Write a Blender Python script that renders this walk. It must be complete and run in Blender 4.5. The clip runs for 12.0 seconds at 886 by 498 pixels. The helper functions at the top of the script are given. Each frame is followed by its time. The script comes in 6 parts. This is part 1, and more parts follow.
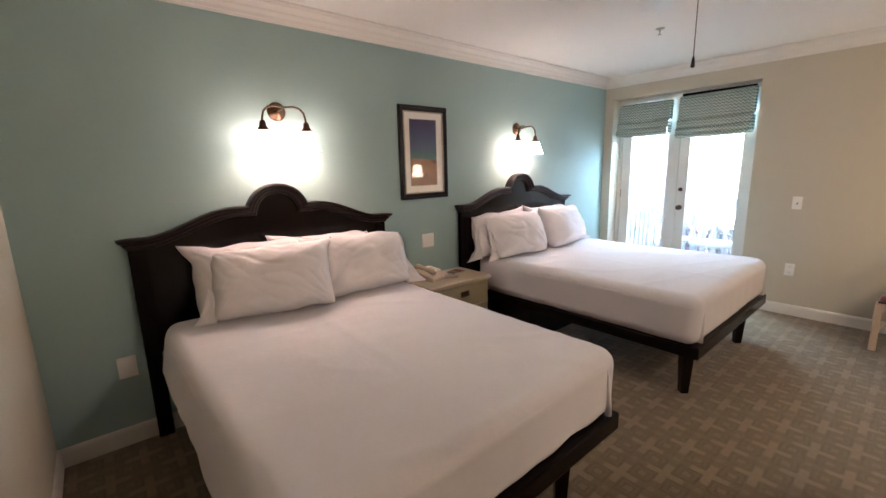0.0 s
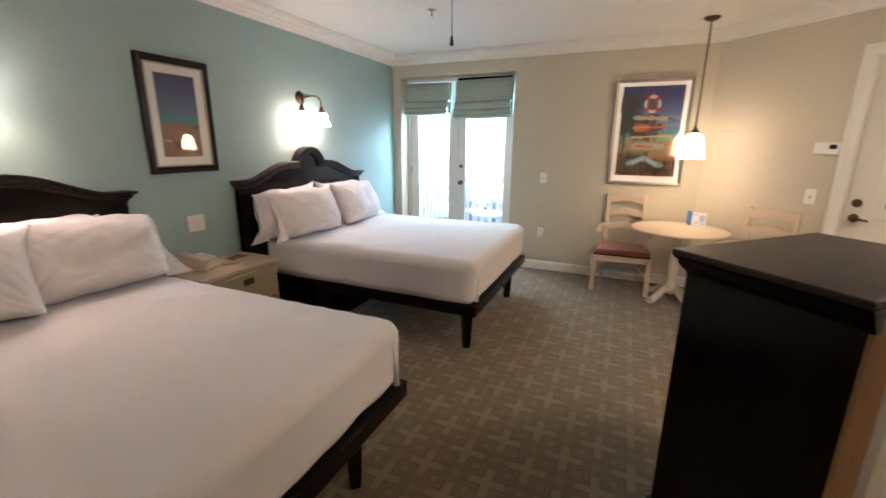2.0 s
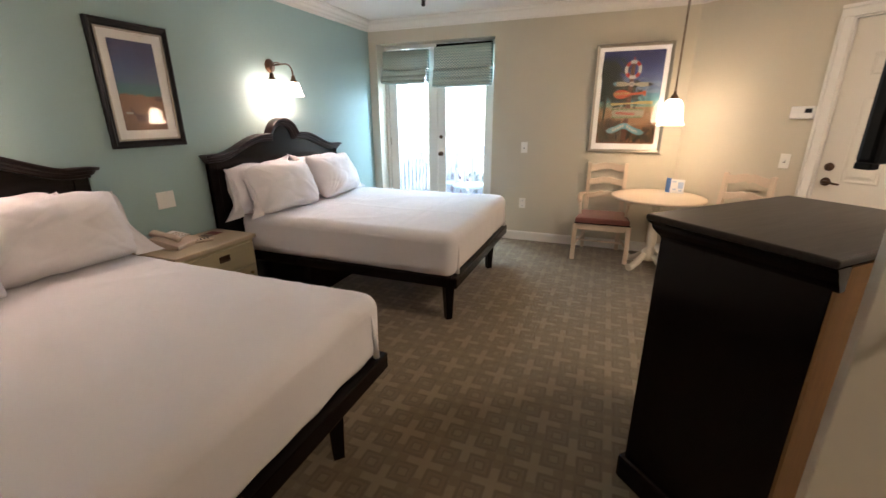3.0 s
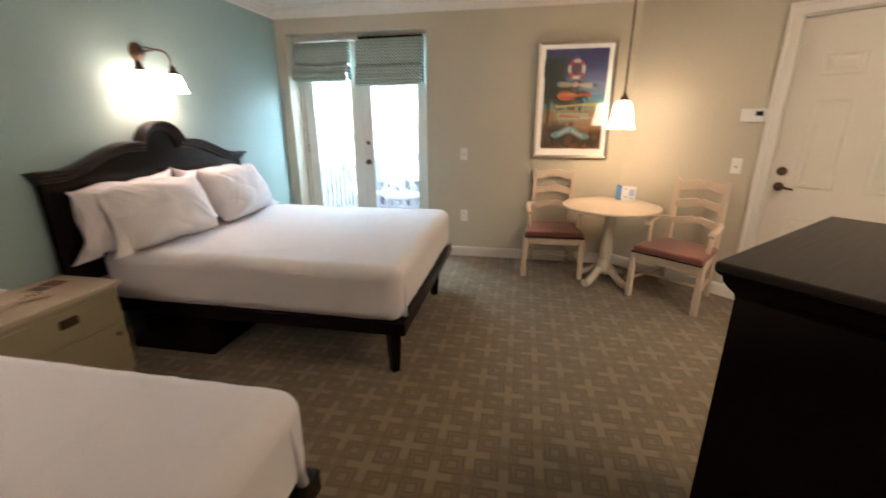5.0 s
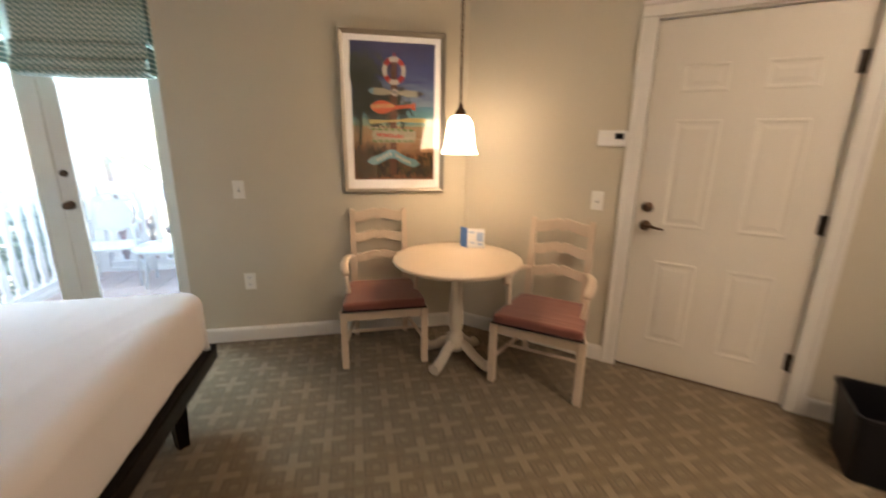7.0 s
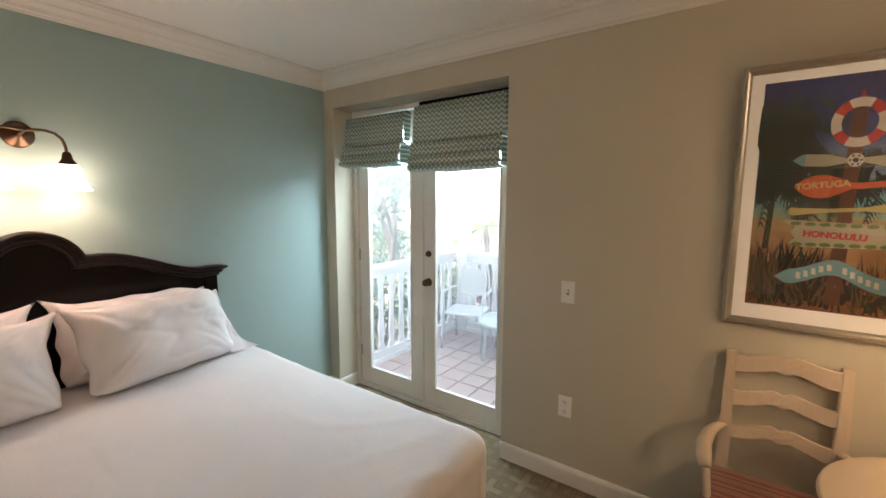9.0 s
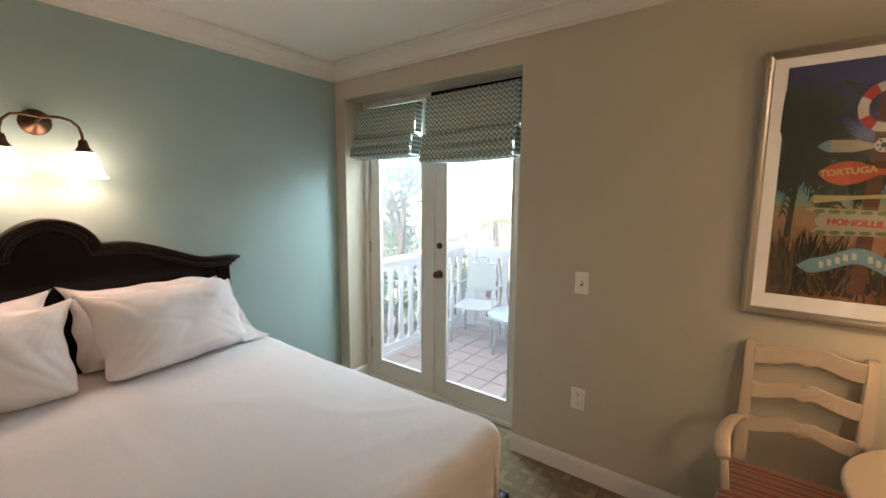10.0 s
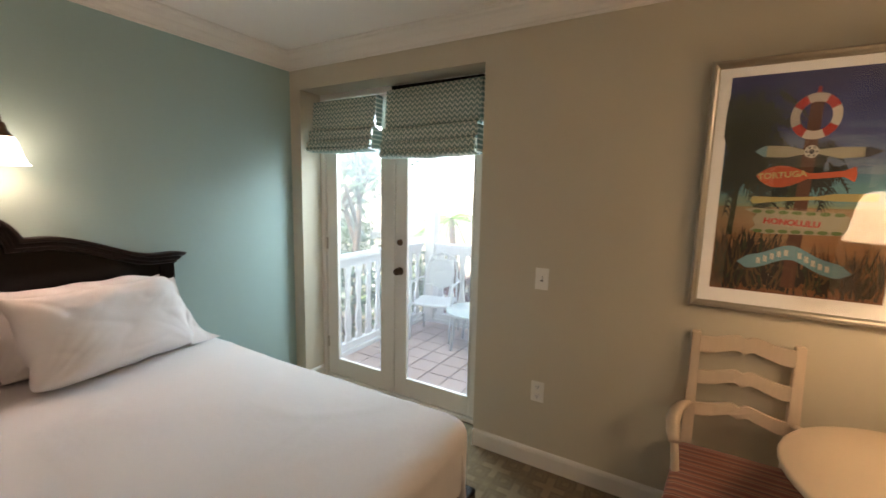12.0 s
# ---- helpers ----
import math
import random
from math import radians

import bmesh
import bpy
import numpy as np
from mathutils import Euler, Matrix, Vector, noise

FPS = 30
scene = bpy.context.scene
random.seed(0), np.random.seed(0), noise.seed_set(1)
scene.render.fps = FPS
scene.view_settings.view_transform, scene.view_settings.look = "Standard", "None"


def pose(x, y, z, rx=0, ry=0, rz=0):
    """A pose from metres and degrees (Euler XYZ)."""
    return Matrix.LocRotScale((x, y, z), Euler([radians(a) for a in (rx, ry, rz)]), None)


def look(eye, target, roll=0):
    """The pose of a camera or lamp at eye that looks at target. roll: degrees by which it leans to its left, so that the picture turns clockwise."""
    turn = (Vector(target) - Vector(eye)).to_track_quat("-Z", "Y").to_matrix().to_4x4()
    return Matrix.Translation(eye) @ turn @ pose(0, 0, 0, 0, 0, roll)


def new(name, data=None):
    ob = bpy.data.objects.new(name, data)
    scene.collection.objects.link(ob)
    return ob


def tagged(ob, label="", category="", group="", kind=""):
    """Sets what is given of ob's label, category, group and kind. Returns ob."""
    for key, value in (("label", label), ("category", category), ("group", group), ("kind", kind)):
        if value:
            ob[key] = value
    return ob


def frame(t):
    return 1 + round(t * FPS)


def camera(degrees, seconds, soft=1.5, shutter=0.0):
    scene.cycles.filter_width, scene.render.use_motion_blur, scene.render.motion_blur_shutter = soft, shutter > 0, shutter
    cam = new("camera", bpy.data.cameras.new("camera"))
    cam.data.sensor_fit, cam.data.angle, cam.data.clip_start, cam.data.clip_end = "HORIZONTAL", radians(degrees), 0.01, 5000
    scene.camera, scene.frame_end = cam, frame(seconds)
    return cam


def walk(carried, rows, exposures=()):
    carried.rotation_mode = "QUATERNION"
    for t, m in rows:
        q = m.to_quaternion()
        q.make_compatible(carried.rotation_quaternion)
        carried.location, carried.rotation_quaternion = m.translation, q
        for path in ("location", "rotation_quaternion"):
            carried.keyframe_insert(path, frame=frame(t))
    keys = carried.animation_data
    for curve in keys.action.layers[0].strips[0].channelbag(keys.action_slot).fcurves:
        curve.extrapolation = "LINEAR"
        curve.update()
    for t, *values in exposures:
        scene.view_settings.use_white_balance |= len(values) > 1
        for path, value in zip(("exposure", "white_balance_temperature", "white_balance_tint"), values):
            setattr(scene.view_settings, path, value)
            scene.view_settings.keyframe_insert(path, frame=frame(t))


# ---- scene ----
cam = camera(94.2, 12.0, shutter=0.4)
PATH = [
    (0, (0.444, 0.624, 1.461), (1.708, 2.126, 1.079), -1.5),
    (0.5, (0.435, 0.625, 1.457), (1.759, 2.071, 1.061), -1.4),
    (1, (0.468, 0.626, 1.457), (1.922, 1.933, 1.035), -1.1),
    (1.5, (0.534, 0.612, 1.444), (2.174, 1.663, 0.992), -0.3),
    (2, (0.612, 0.582, 1.428), (2.392, 1.35, 0.935), 0.5),
    (2.5, (0.64, 0.557, 1.427), (2.47, 1.154, 0.883), 0.6),
    (2.7, (0.639, 0.555, 1.417), (2.445, 1.184, 0.832), 0.0),
    (4.3, (0.853, 0.746, 1.404), (2.559, 1.644, 0.873), 1.1),
    (4.5, (0.92, 0.807, 1.429), (2.705, 1.55, 0.917), 0.5),
    (5, (1.186, 0.839, 1.398), (3.061, 1.192, 0.799), -0.2),
    (5.5, (1.532, 0.818, 1.377), (3.353, 0.705, 0.557), 0.2),
    (6, (1.846, 0.796, 1.336), (3.569, 0.241, 0.485), 1.9),
    (6.5, (2.169, 0.738, 1.337), (3.897, 0.02, 0.631), -0.3),
    (7, (2.478, 0.666, 1.397), (4.37, 0.263, 0.887), 0.8),
    (7.5, (2.781, 0.685, 1.434), (4.761, 0.751, 1.16), 0.4),
    (7.7, (2.877, 0.73, 1.476), (4.828, 1.121, 1.278), 0.6),
    (9.3, (3.302, 0.718, 1.556), (4.905, 1.888, 1.311), 0.0),
    (9.5, (3.301, 0.729, 1.534), (4.903, 1.903, 1.296), 0.0),
    (10, (3.275, 0.746, 1.512), (4.868, 1.927, 1.256), 0.4),
    (10.5, (3.258, 0.763, 1.517), (4.854, 1.939, 1.251), 1.2),
    (11, (3.253, 0.774, 1.517), (4.847, 1.951, 1.242), 1.5),
    (11.5, (3.242, 0.787, 1.526), (4.867, 1.919, 1.244), 1.4),
    (12, (3.26, 0.798, 1.508), (4.976, 1.789, 1.24), 1.3),
]
walk(cam, [(t, look(eye, target, roll)) for t, eye, target, roll in PATH], [(0, 4.09, 6150, 21), (1.5, 3.99, 6150, 19), (2.5, 4.05, 6200, 17), (4.5, 3.87, 6350, 17), (5.5, 3.92, 6650, 17), (6.5, 3.95, 6700, 17), (7.5, 3.42, 7000, 21), (9.5, 3.22, 7500, 20), (10.5, 3.12, 7550, 20), (12, 3.08, 7650, 20)])

# ---- world, sun and exposure ----
world = bpy.data.worlds.new("sky")
world.use_nodes = True
scene.world = world
wn = world.node_tree
sky = wn.nodes.new("ShaderNodeTexSky")
sky.sky_type, sky.sun_disc = "NISHITA", False
SUN_EL, SUN_AZ = 52.0, 196.0      # degrees above the horizon; from +x towards +y
sky.sun_elevation, sky.sun_rotation = radians(SUN_EL), radians(90 - SUN_AZ)
wn.nodes["Background"].inputs["Strength"].default_value = 0.115
wn.links.new(sky.outputs[0], wn.nodes["Background"].inputs["Color"])
sun = new("sun", bpy.data.lights.new("sun", "SUN"))
sun.data.energy, sun.data.angle, sun.data.color = 3.4, radians(0.5), (1.0, 0.95, 0.87)
_d = Vector((math.cos(radians(SUN_EL)) * math.cos(radians(SUN_AZ)), math.cos(radians(SUN_EL)) * math.sin(radians(SUN_AZ)), math.sin(radians(SUN_EL))))
sun.matrix_world = look(_d * 60, (0, 0, 0))
SHADE_GLOW = 1.5      # glow of the lit glass shades
BULB = 0.115           # watts of each bulb
PASSAGE = 5.0         # glow of the unseen flush ceiling lamps added in the hall

SKYLIGHT = 10.0       # watts of an area lamp added outside the balcony door for the sky's light
sl = new("sky_light", bpy.data.lights.new("sky_light", "AREA"))
sl.data.shape, sl.data.size, sl.data.size_y = "RECTANGLE", 1.36, 0.75
sl.data.energy, sl.data.color = SKYLIGHT, (0.56, 0.83, 1.0)
sl.matrix_world = look((6.02, 2.53, 2.22), (4.4, 2.4, 0.95))

# ---- small helpers ----
def add_mesh(bm, other, m=None):
    if m is not None:
        bmesh.ops.transform(other, matrix=m, verts=other.verts)
    ids = {}
    for v in other.verts:
        ids[v] = bm.verts.new(v.co)
    for f in other.faces:
        try:
            nf = bm.faces.new([ids[v] for v in f.verts])
            nf.smooth = f.smooth
        except ValueError:
            pass
    other.free()


def box(bm, x0, x1, y0, y1, z0, z1, r=0.0, seg=2, m=None):
    b = bmesh.new()
    bmesh.ops.create_cube(b, size=1)
    for v in b.verts:
        v.co = Vector(((x0 + x1) / 2 + v.co.x * (x1 - x0), (y0 + y1) / 2 + v.co.y * (y1 - y0), (z0 + z1) / 2 + v.co.z * (z1 - z0)))
    if r > 0:
        bmesh.ops.bevel(b, geom=b.edges[:], offset=r, segments=seg, affect="EDGES", profile=0.5)
    add_mesh(bm, b, m)


def prism(bm, outline, to_point, thick, r=0.0):
    """A flat outline (list of (a, b)) drawn by to_point(a, b, depth) and given thickness."""
    b = bmesh.new()
    lo = [b.verts.new(to_point(p[0], p[1], 0)) for p in outline]
    hi = [b.verts.new(to_point(p[0], p[1], thick)) for p in outline]
    b.faces.new(lo)
    b.faces.new(hi[::-1])
    n = len(outline)
    for i in range(n):
        b.faces.new((lo[i], hi[i], hi[(i + 1) % n], lo[(i + 1) % n]))
    bmesh.ops.recalc_face_normals(b, faces=b.faces[:])
    if r > 0:
        ee = [e for e in b.edges if len(e.link_faces) == 2 and e.calc_face_angle() > 0.6]
        bmesh.ops.bevel(b, geom=ee, offset=r, segments=2, affect="EDGES", profile=0.5)
    add_mesh(bm, b)


def lathe(bm, profile, centre=(0, 0, 0), seg=24, m=None, smooth=True):
    """Turns (radius, height) pairs round a vertical axis."""
    b = bmesh.new()
    rings = []
    for r, z in profile:
        rings.append([b.verts.new((centre[0] + max(r, 1e-4) * math.cos(2 * math.pi * i / seg), centre[1] + max(r, 1e-4) * math.sin(2 * math.pi * i / seg), centre[2] + z)) for i in range(seg)])
    for a, c in zip(rings, rings[1:]):
        for i in range(seg):
            f = b.faces.new((a[i], a[(i + 1) % seg], c[(i + 1) % seg], c[i]))
            f.smooth = smooth
    bmesh.ops.recalc_face_normals(b, faces=b.faces[:])
    add_mesh(bm, b, m)


def tube(bm, pts, radii, seg=10, flat=1.0):
    """A round bar along points; radii is one number or one per point."""
    pts = [Vector(p) for p in pts]
    if not isinstance(radii, (list, tuple)):
        radii = [radii] * len(pts)
    b = bmesh.new()
    rings = []
    up = Vector((0, 0, 1))
    for i, p in enumerate(pts):
        d = (pts[min(i + 1, len(pts) - 1)] - pts[max(i - 1, 0)]).normalized()
        side = d.cross(up)
        side = side.normalized() if side.length > 1e-3 else Vector((1, 0, 0))
        over = side.cross(d).normalized()
        rings.append([b.verts.new(p + radii[i] * (side * math.cos(2 * math.pi * k / seg) + over * flat * math.sin(2 * math.pi * k / seg))) for k in range(seg)])
    for a, c in zip(rings, rings[1:]):
        for k in range(seg):
            f = b.faces.new((a[k], a[(k + 1) % seg], c[(k + 1) % seg], c[k]))
            f.smooth = True
    b.faces.new(rings[0])
    b.faces.new(rings[-1][::-1])
    bmesh.ops.recalc_face_normals(b, faces=b.faces[:])
    add_mesh(bm, b)


def soft_box(bm, x0, x1, y0, y1, z0, z1, r, cuts, shift):
    """A rounded cushion block; shift(p) moves each point a little."""
    b = bmesh.new()
    bmesh.ops.create_cube(b, size=2)
    bmesh.ops.subdivide_edges(b, edges=b.edges[:], cuts=cuts, use_grid_fill=True)
    c = Vector(((x0 + x1) / 2, (y0 + y1) / 2, (z0 + z1) / 2))
    h = Vector(((x1 - x0) / 2, (y1 - y0) / 2, (z1 - z0) / 2))
    rr = min(r, h.x, h.y, h.z)
    for v in b.verts:
        q = Vector([math.copysign(abs(a) ** 0.8, a) * k for a, k in zip(v.co, h)])
        inner = Vector([max(-k + rr, min(k - rr, a)) for a, k in zip(q, h)])
        d = q - inner
        if d.length > 1e-6:
            q = inner + d.normalized() * rr
        v.co = c + q
        v.co += shift(v.co)
    for f in b.faces:
        f.smooth = True
    add_mesh(bm, b)


def part(name, bm, material, parent=None, label="", m=None):
    me = bpy.data.meshes.new(name)
    bm.normal_update()
    bm.to_mesh(me)
    bm.free()
    me.materials.append(material)
    ob = new(name, me)
    if parent is not None:
        ob.parent = parent
    if m is not None:
        ob.matrix_basis = m
    if label:
        tagged(ob, label=label)
    return ob


def shared(name, me, parent, m, label=""):
    ob = new(name, me)
    ob.parent = parent
    ob.matrix_basis = m
    if label:
        tagged(ob, label=label)
    return ob


def mesh_of(name, bm, material):
    me = bpy.data.meshes.new(name)
    bm.normal_update()
    bm.to_mesh(me)
    bm.free()
    me.materials.append(material)
    return me


def thing(name, label, category, at=None, group="", kind=""):
    e = new(name)
    e.empty_display_size = 0.1
    if at is not None:
        e.matrix_basis = at
    return tagged(e, label, category, group, kind)


def one(name, bm, material, label, category="", group="", kind="", m=None):
    return tagged(part(name, bm, material, None, "", m), label, category, group, kind)


def boxed(*a, **k):
    b = bmesh.new()
    box(b, *a, **k)
    return b


def sweep(bm, path, profile, closed_ends=True):
    """Runs a profile of (inward, height) along a plan polyline, mitred; inward is to the right of the way walked."""
    pts = [Vector((p[0], p[1])) for p in path]
    b = bmesh.new()
    rings = []
    for i, p in enumerate(pts):
        d0 = (p - pts[i - 1]).normalized() if i else None
        d1 = (pts[i + 1] - p).normalized() if i + 1 < len(pts) else None
        n0 = Vector((d0.y, -d0.x)) if d0 else None
        n1 = Vector((d1.y, -d1.x)) if d1 else None
        if n0 is None or n1 is None:
            off = n0 or n1
        else:
            s = (n0 + n1)
            off = s / max(s.dot(n0), 0.2)
        rings.append([b.verts.new((p.x + off.x * a, p.y + off.y * a, h)) for a, h in profile])
    n = len(profile)
    for a, c in zip(rings, rings[1:]):
        for k in range(n):
            b.faces.new((a[k], a[(k + 1) % n], c[(k + 1) % n], c[k]))
    if closed_ends:
        b.faces.new(rings[0])
        b.faces.new(rings[-1][::-1])
    bmesh.ops.recalc_face_normals(b, faces=b.faces[:])
    add_mesh(bm, b)


# ---- materials ----
def shader(name):
    m = bpy.data.materials.new(name)
    m.use_nodes = True
    return m, m.node_tree, m.node_tree.nodes["Principled BSDF"]


def nd(nt, kind, **vals):
    n = nt.nodes.new(kind)
    for k, v in vals.items():
        n.inputs[int(k[1:]) if k[0] == "i" and k[1:].isdigit() else k].default_value = v
    return n


def mth(nt, op, a, b=None, c=None):
    n = nt.nodes.new("ShaderNodeMath")
    n.operation = op
    for i, v in enumerate((a, b, c)):
        if v is None:
            continue
        if isinstance(v, (int, float)):
            n.inputs[i].default_value = v
        else:
            nt.links.new(v, n.inputs[i])
    return n.outputs[0]


def mixc(nt, fac, a, b, blend="MIX"):
    n = nt.nodes.new("ShaderNodeMix")
    n.data_type, n.blend_type = "RGBA", blend
    for sock, v in ((n.inputs[0], fac), (n.inputs[6], a), (n.inputs[7], b)):
        if isinstance(v, (int, float)):
            sock.default_value = v
        elif isinstance(v, tuple):
            sock.default_value = (*v, 1.0)
        else:
            nt.links.new(v, sock)
    return n.outputs[2]


def coords(nt):
    return nt.nodes.new("ShaderNodeTexCoord").outputs["Object"]


def noise_tex(nt, vec, scale, detail=4.0, rough=0.55):
    n = nt.nodes.new("ShaderNodeTexNoise")
    n.inputs["Scale"].default_value, n.inputs["Detail"].default_value, n.inputs["Roughness"].default_value = scale, detail, rough
    if vec is not None:
        nt.links.new(vec, n.inputs["Vector"])
    return n.outputs["Fac"]


def bump(nt, height, strength, distance, bsdf, prev=None):
    n = nt.nodes.new("ShaderNodeBump")
    n.inputs["Strength"].default_value, n.inputs["Distance"].default_value = strength, distance
    nt.links.new(height, n.inputs["Height"])
    if prev is not None:
        nt.links.new(prev, n.inputs["Normal"])
    if bsdf is not None:
        nt.links.new(n.outputs[0], bsdf.inputs["Normal"])
    return n.outputs[0]


def plain(name, col, rough=0.5, metal=0.0, var=0.1, big=1.5, fine=60.0, relief=0.15, dist=0.002, rvar=0.12, spec=0.5, sheen=0.0):
    m, nt, b = shader(name)
    v = coords(nt)
    n1, n2 = noise_tex(nt, v, big), noise_tex(nt, v, fine, 6.0)
    dark = tuple(c * (1 - var) for c in col)
    lite = tuple(min(1.0, c * (1 + var)) for c in col)
    c1 = mixc(nt, n1, dark, lite)
    c2 = mixc(nt, mth(nt, "MULTIPLY", n2, 0.5), c1, dark)
    nt.links.new(c2, b.inputs["Base Color"])
    nt.links.new(mth(nt, "MULTIPLY_ADD", n1, rvar, rough - rvar / 2), b.inputs["Roughness"])
    b.inputs["Metallic"].default_value = metal
    b.inputs["Specular IOR Level"].default_value = spec
    if sheen:
        b.inputs["Sheen Weight"].default_value = sheen
    if relief:
        bump(nt, n2, relief, dist, b)
    return m


def wood(name, col, rough=0.35, stretch=(1, 1, 14), var=0.35, relief=0.08, scale=6.0, spec=0.5):
    m, nt, b = shader(name)
    v = coords(nt)
    mp = nt.nodes.new("ShaderNodeMapping")
    mp.inputs["Scale"].default_value = (14 / stretch[0] * 1.0, 14 / stretch[1] * 1.0, 14 / stretch[2] * 1.0)
    nt.links.new(v, mp.inputs["Vector"])
    g = noise_tex(nt, mp.outputs[0], scale, 6.0, 0.65)
    n1 = noise_tex(nt, v, 2.0)
    c1 = mixc(nt, g, tuple(c * (1 - var) for c in col), tuple(min(1, c * (1 + var)) for c in col))
    c2 = mixc(nt, mth(nt, "MULTIPLY", n1, 0.35), c1, tuple(c * 0.75 for c in col))
    nt.links.new(c2, b.inputs["Base Color"])
    nt.links.new(mth(nt, "MULTIPLY_ADD", g, 0.15, rough - 0.07), b.inputs["Roughness"])
    b.inputs["Specular IOR Level"].default_value = spec
    bump(nt, g, relief, 0.001, b)
    return m


def linen(name, col):
    m, nt, b = shader(name)
    v = coords(nt)
    n1 = noise_tex(nt, v, 3.0)
    w1 = noise_tex(nt, v, 420.0, 2.0)
    crease = noise_tex(nt, v, 5.0, 6.0, 0.58)
    c = mixc(nt, n1, tuple(k * 0.96 for k in col), col)
    nt.links.new(c, b.inputs["Base Color"])
    b.inputs["Roughness"].default_value = 0.85
    b.inputs["Specular IOR Level"].default_value = 0.2
    b.inputs["Sheen Weight"].default_value = 0.15
    p = bump(nt, crease, 0.5, 0.009, None)
    bump(nt, w1, 0.25, 0.0006, b, p)
    return m


def wall_paint(name, col, rough=0.55):
    m, nt, b = shader(name)
    v = coords(nt)
    n0, n1, n2 = noise_tex(nt, v, 0.7), noise_tex(nt, v, 5.0), noise_tex(nt, v, 260.0, 3.0)
    c = mixc(nt, n0, tuple(k * 0.95 for k in col), tuple(min(1, k * 1.04) for k in col))
    c = mixc(nt, mth(nt, "MULTIPLY", n1, 0.25), c, tuple(k * 0.94 for k in col))
    nt.links.new(c, b.inputs["Base Color"])
    nt.links.new(mth(nt, "MULTIPLY_ADD", n1, 0.12, rough - 0.06), b.inputs["Roughness"])
    b.inputs["Specular IOR Level"].default_value = 0.35
    bump(nt, n2, 0.18, 0.0012, b)
    return m


def carpet_mat():
    """Cut-pile carpet: pale crosses, small ringed squares between them, dots."""
    m, nt, b = shader("carpet")
    v = coords(nt)
    wob = nt.nodes.new("ShaderNodeTexNoise")
    wob.inputs["Scale"].default_value = 60.0
    nt.links.new(v, wob.inputs["Vector"])
    vm = nt.nodes.new("ShaderNodeVectorMath")
    vm.operation = "MULTIPLY_ADD"
    nt.links.new(wob.outputs["Color"], vm.inputs[0])
    vm.inputs[1].default_value, vm.inputs[2].default_value = (0.006, 0.006, 0.0), (0, 0, 0)
    ad = nt.nodes.new("ShaderNodeVectorMath")
    ad.operation = "ADD"
    nt.links.new(v, ad.inputs[0])
    nt.links.new(vm.outputs[0], ad.inputs[1])
    sp = nt.nodes.new("ShaderNodeSeparateXYZ")
    nt.links.new(ad.outputs[0], sp.inputs[0])
    P = 0.145
    a = mth(nt, "PINGPONG", mth(nt, "DIVIDE", mth(nt, "SUBTRACT", sp.outputs[0], 2.639), P), 1.0)
    c = mth(nt, "PINGPONG", mth(nt, "DIVIDE", mth(nt, "SUBTRACT", sp.outputs[1], 0.703), P), 1.0)
    ia, ic = mth(nt, "SUBTRACT", 1.0, a), mth(nt, "SUBTRACT", 1.0, c)
    W, L = 0.12, 0.56

    def arm(p, q):
        return mth(nt, "MULTIPLY", mth(nt, "LESS_THAN", p, W), mth(nt, "LESS_THAN", q, L))
    cross = mth(nt, "MAXIMUM", mth(nt, "MAXIMUM", arm(a, c), arm(c, a)), mth(nt, "MAXIMUM", arm(ia, ic), arm(ic, ia)))
    d = mth(nt, "MAXIMUM", mth(nt, "ABSOLUTE", mth(nt, "SUBTRACT", a, 0.5)), mth(nt, "ABSOLUTE", mth(nt, "SUBTRACT", c, 0.5)))
    dot = mth(nt, "LESS_THAN", d, 0.115)
    ring = mth(nt, "MULTIPLY", mth(nt, "GREATER_THAN", d, 0.115), mth(nt, "LESS_THAN", d, 0.185))
    edge = mth(nt, "MULTIPLY", mth(nt, "GREATER_THAN", d, 0.27), mth(nt, "LESS_THAN", d, 0.36))
    sdot = mth(nt, "MAXIMUM", mth(nt, "LESS_THAN", mth(nt, "MAXIMUM", ia, c), 0.10), mth(nt, "LESS_THAN", mth(nt, "MAXIMUM", a, ic), 0.10))
    lite = mth(nt, "MAXIMUM", mth(nt, "MAXIMUM", cross, dot), sdot)
    dark = mth(nt, "MULTIPLY", mth(nt, "MAXIMUM", ring, edge), mth(nt, "SUBTRACT", 1.0, lite))
    pile = noise_tex(nt, v, 380.0, 3.0)
    wear = noise_tex(nt, v, 1.3, 3.0)
    col = mixc(nt, dark, (0.205, 0.150, 0.080), (0.162, 0.115, 0.060))
    col = mixc(nt, mth(nt, "MULTIPLY", lite, 0.38), col, (0.335, 0.27, 0.165))
    col = mixc(nt, mth(nt, "MULTIPLY", cross, 0.52), col, (0.345, 0.28, 0.175))
    col = mixc(nt, mth(nt, "MULTIPLY", wear, 0.4), col, (0.15, 0.115, 0.072))
    col = mixc(nt, mth(nt, "MULTIPLY", pile, 0.55), col, (0.10, 0.075, 0.046))
    nt.links.new(col, b.inputs["Base Color"])
    b.inputs["Roughness"].default_value = 0.95
    b.inputs["Specular IOR Level"].default_value = 0.1
    b.inputs["Sheen Weight"].default_value = 0.3
    h = mth(nt, "SUBTRACT", mth(nt, "MULTIPLY", pile, 0.6), mth(nt, "MULTIPLY", dark, 0.7))
    bump(nt, h, 0.7, 0.004, b)
    return m


